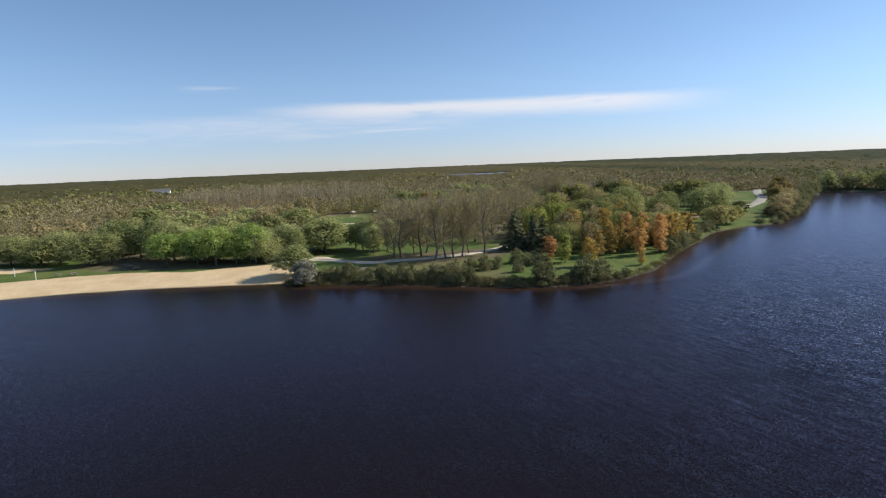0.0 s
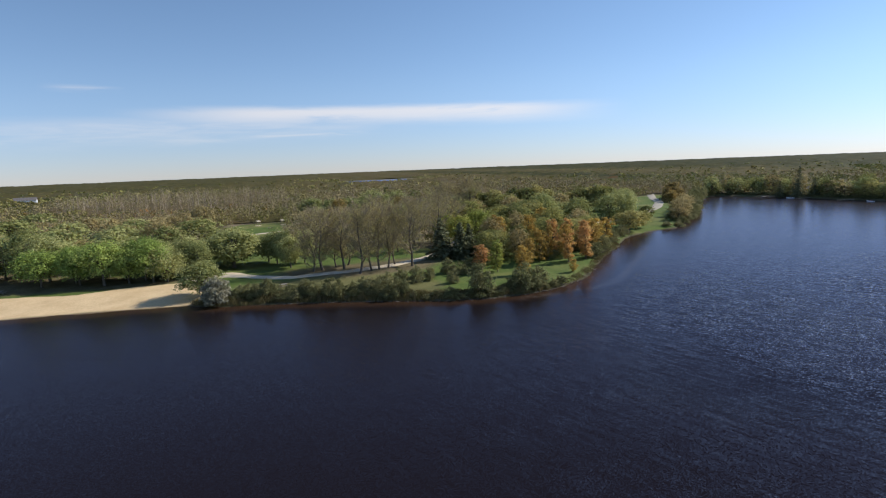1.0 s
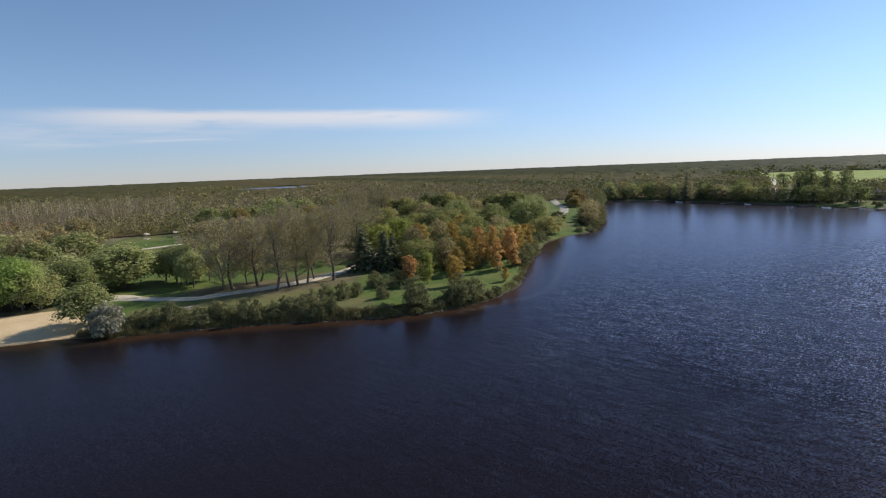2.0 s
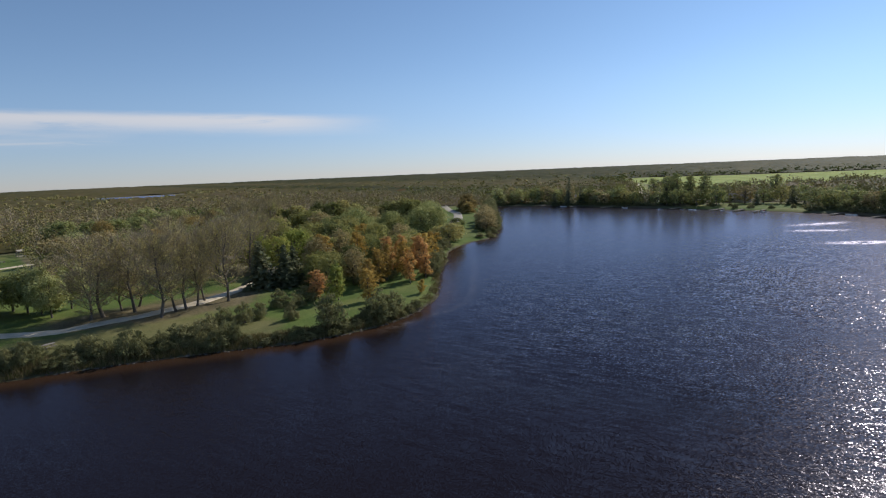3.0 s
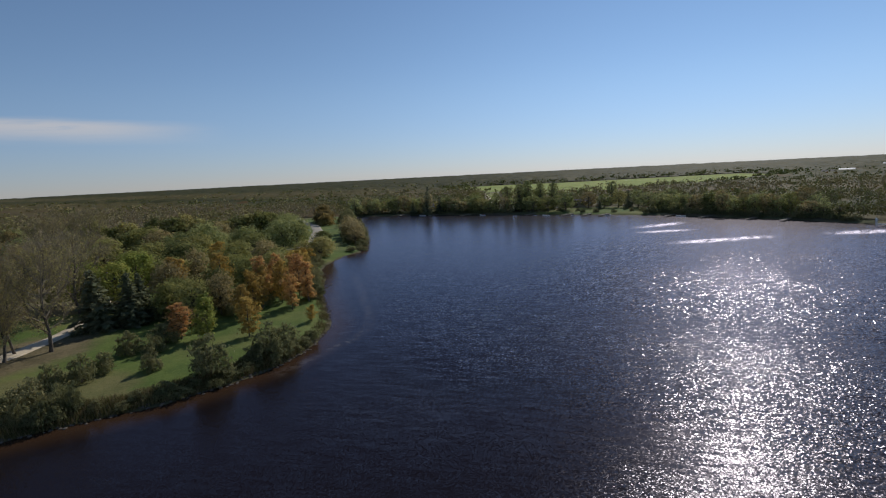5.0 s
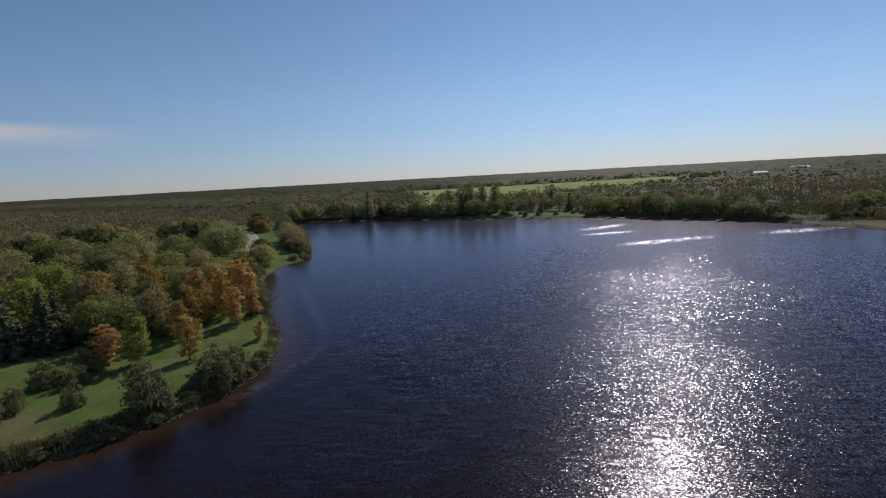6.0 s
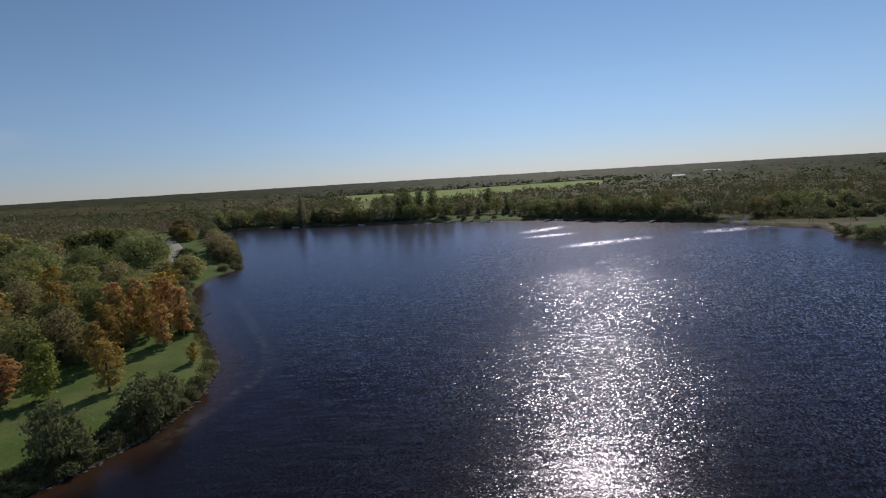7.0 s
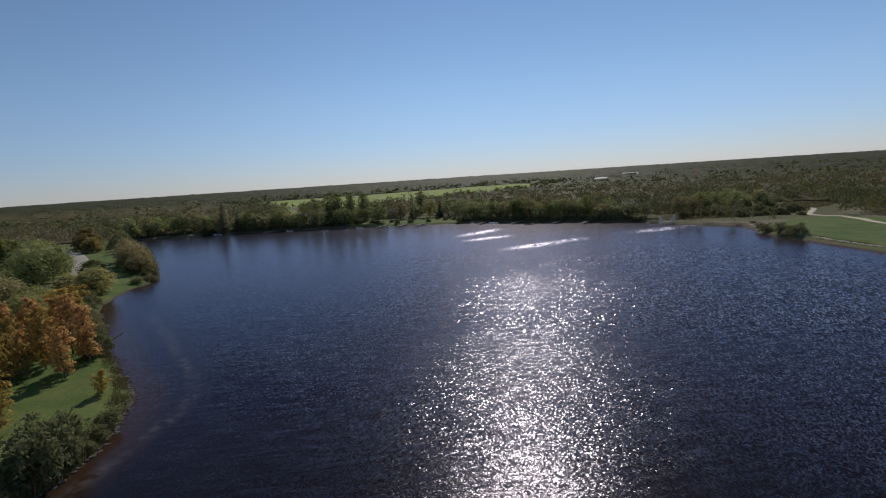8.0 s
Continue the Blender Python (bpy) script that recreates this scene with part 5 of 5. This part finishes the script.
def boat_lift(x, y, turn):
    """A cantilever boat lift of white rails at the water's edge."""
    b = thing("boat_lift", "white metal boat lift standing at the waterline", "boat lift")
    for u in (-2.8, 2.6):
        for v in (-1.3, 1.3):
            part("post", one_rod((u, v, -1.0), (u, v, 3.0), 0.12), M["white"], b)
    for v in (-1.3, 1.3):
        part("rail", one_rod((-2.8, v, 0.75), (2.6, v, 0.75), 0.11), M["white"], b)
    for u in (-2.8, 0.6, 2.6):
        part("crossbar", one_rod((u, -1.3, 0.75), (u, 1.3, 0.75), 0.1), M["white"], b)
    part("brace", one_rod((0.6, -1.3, 0.75), (2.6, -1.3, 2.9), 0.1), M["white"], b)
    part("brace", one_rod((0.6, 1.3, 0.75), (2.6, 1.3, 2.9), 0.1), M["white"], b)
    wheel = bmesh.new()
    bmesh.ops.create_circle(wheel, segments=20, radius=0.55, cap_ends=False)
    ring = bmesh.ops.extrude_edge_only(wheel, edges=wheel.edges[:])
    bmesh.ops.translate(wheel, vec=(0, 0, 0.08), verts=[v for v in ring["geom"] if isinstance(v, bmesh.types.BMVert)])
    bmesh.ops.solidify(wheel, geom=wheel.faces[:], thickness=0.07)
    bmesh.ops.transform(wheel, matrix=pose(-2.8, -1.45, 2.2, 90), verts=wheel.verts)
    part("winch_wheel", wheel, M["metal"], b)
    part("platform", one_box((3.6, 2.0, 0.12), (0.4, 0, 0.98), 0.02), M["timber"], b)
    b.matrix_basis = pose(x, y, 0.0, 0, 0, turn)


boat_lift(229.5, 54.4, -80)


def picnic_table(x, y, turn, label):
    t = thing("picnic_table", label, "picnic table", "picnic tables")
    for k in range(4):
        part("board", one_box((1.8, 0.17, 0.045), (0, -0.285 + 0.19 * k, 0.74), 0.008), M["timber"], t)
    for side in (-1, 1):
        for k in (0, 1):
            part("bench_board", one_box((1.8, 0.14, 0.045), (0, side * (0.62 + 0.16 * k), 0.44), 0.008), M["timber"], t)
        u = side * 0.62
        part("crossbar", one_box((0.05, 1.6, 0.1), (u, 0, 0.38), 0.008), M["timber"], t)
        for v in (-1, 1):
            part("leg", one_rod((u, v * 0.68, -0.05), (u, v * 0.24, 0.72), 0.045, None, 4), M["timber"], t)
    t.matrix_basis = pose(x, y, gz(x, y), 0, 0, turn)


for x, y, turn in ((-98.7, 136.6, 10), (-95.1, 137.2, 60), (-85.3, 145, 30), (-82.3, 143, 100), (-87.5, 147.5, 70), (-40, 262, 20), (-20.3, 128.8, 25), (31.1, 164.6, 60)):
    picnic_table(x, y, turn, "weathered grey wooden picnic table on the grass")


def net_post(x, y):
    p = thing("volleyball_post", "plain pale wooden volleyball post in the grass", "post", "volleyball posts")
    part("pole", one_rod((0, 0, -0.4), (0, 0, 2.3), 0.09, 0.08, 10), M["white"], p)
    part("cap", one_rod((0, 0, 2.3), (0, 0, 2.36), 0.11, 0.09, 10), M["timber"], p)
    p.matrix_basis = pose(x, y, gz(x, y))


net_post(-101.7, 133.2)
net_post(-111.6, 139.2)


def shelter(x, y, turn):
    sh = thing("picnic_shelter", "small open picnic shelter with a pale roof", "shelter", "picnic shelters")
    part("roof", gable(bmesh.new(), 2.6, 2.0, 2.0, 0.4, 0.2), M["siding"], sh)
    for u in (-1.2, 1.2):
        for v in (-0.9, 0.9):
            part("post", one_box((0.14, 0.14, 2.3), (u, v, 0.9), 0.015), M["timber"], sh)
    part("slab", one_box((3.0, 2.4, 0.15), (0, 0, 0.06), 0.02), M["gravel"], sh)
    sh.matrix_basis = pose(x, y, gz(x, y), 0, 0, turn)


for x, y, turn in ((-36.2, 280, 25), (-48, 279, 70)):
    shelter(x, y, turn)

def dead_branch(x, y, turn):
    """A bare dead tree that leans from the bank out over the water."""
    rng = np.random.default_rng(95)
    d = thing("dead_tree", "bare dead tree leaning from the bank over the water", "tree")
    at = lambda u: np.array([4.2 * u, 0.25 * math.sin(4 * u), -0.3 + 2.6 * u - 0.7 * u * u])
    part("trunk", fast_mesh("trunk", *tubes([[(tuple(at(u)), 0.16 - 0.13 * u) for u in (0, 0.25, 0.5, 0.75, 1.0)]], 7), [M["bark"]], smooth=True), None, d)
    for u in (0.3, 0.42, 0.55, 0.66, 0.78, 0.9):
        a, e = at(u), at(u) + np.array([rng.uniform(0.3, 1.0), rng.uniform(-0.9, 0.9), rng.uniform(0.3, 1.1)])
        part("limb", fast_mesh("limb", *tubes([[(tuple(a), 0.06), (tuple((a + e) / 2 + rng.normal(size=3) * 0.08), 0.04), (tuple(e), 0.012)]], 5), [M["pale_bark"]], smooth=True), None, d)
    d.matrix_basis = pose(x, y, gz(x, y), 0, 0, turn)


dead_branch(57.2, 142.6, -25)

# ---- bank grass and stones ----
def reeds(name, label, line, inland, count, height, seed):
    """Tufts of tall dry grass along a stretch of waterline."""
    rng = np.random.default_rng(seed)
    pts = np.array(line, float)
    run = np.concatenate([[0], np.cumsum(np.linalg.norm(np.diff(pts, axis=0), axis=1))])
    s = rng.uniform(0, run[-1], count)
    x = np.interp(s, run, pts[:, 0]) + rng.normal(size=count) * 0.4
    y = np.interp(s, run, pts[:, 1]) + rng.uniform(*inland, count)
    z = ground_z(x, y)
    a, lean = rng.uniform(0, 6.28, count), rng.normal(size=(count, 2)) * 0.25
    hh = height * rng.uniform(0.5, 1.3, count) * (0.75 + 0.35 * waves2(x, y, 7.0, seed))
    root = np.stack([x, y, z - 0.1], 1)
    side = np.stack([np.cos(a), np.sin(a), 0 * a], 1) * 0.07
    tip = root + np.stack([lean[:, 0], lean[:, 1], hh], 1)
    v = np.stack([root - side, root + side, tip], 1).reshape(-1, 3)
    tagged(new(name, fast_mesh(name, v, np.arange(3 * count).reshape(-1, 3), [M["reed"]])), label, "grass", kind="stuff")


reeds("bank_grass", "tall dry grass along the park bank", SHORE[4:14], (0.2, 3.6), 19000, 1.05, 81)
reeds("bank_grass", "short rough grass round the tip of the park", SHORE[13:21], (0.3, 2.6), 6000, 0.5, 84)
reeds("marsh_grass", "olive reeds in the marsh by the far shore", [(300, -12), (280, -4), (262, 10), (246, 30), (236, 44)], (-10, 12), 9000, 1.2, 82)
reeds("bank_grass", "rough grass along the far bank", [(222, 28), (208, 28.6), (186, 23), (170, 17), (155, 9.7), (140, 0)], (-2.2, -0.4), 3000, 0.5, 83)


def stones(name, label, line, count, size, seed, mat="gravel"):
    """Small uneven stones along a waterline."""
    rng = np.random.default_rng(seed)
    bm = bmesh.new()
    bmesh.ops.create_icosphere(bm, subdivisions=1, radius=1.0)
    base = np.array([v.co[:] for v in bm.verts])
    tri = np.array([[v.index for v in f.verts] for f in bm.faces])
    bm.free()
    pts = np.array(line, float)
    run = np.concatenate([[0], np.cumsum(np.linalg.norm(np.diff(pts, axis=0), axis=1))])
    vs, fs = [], []
    for k in range(count):
        s = rng.uniform(0, run[-1])
        x, y = np.interp(s, run, pts[:, 0]) + rng.normal() * 0.25, np.interp(s, run, pts[:, 1]) + rng.normal() * 0.25
        q = base * rng.uniform(0.7, 1.3, base.shape) * size * rng.uniform(0.5, 1.4) * [1.2, 1.0, 0.6]
        vs.append(q + [x, y, max(0.02, gz(x, y))])
        fs.append(tri + len(base) * k)
    tagged(new(name, fast_mesh(name, np.concatenate(vs), np.concatenate(fs), [M[mat]])), label, "stones", kind="stuff")


stones("shore_stones", "pale stones edging the bank lawn", [(212, 28.6), (208, 28.2), (186, 22.6), (170, 16.6), (155, 9.3)], 420, 0.3, 91)
stones("shore_stones", "small stones along the park waterline", SHORE[6:20], 300, 0.16, 92, "bark")
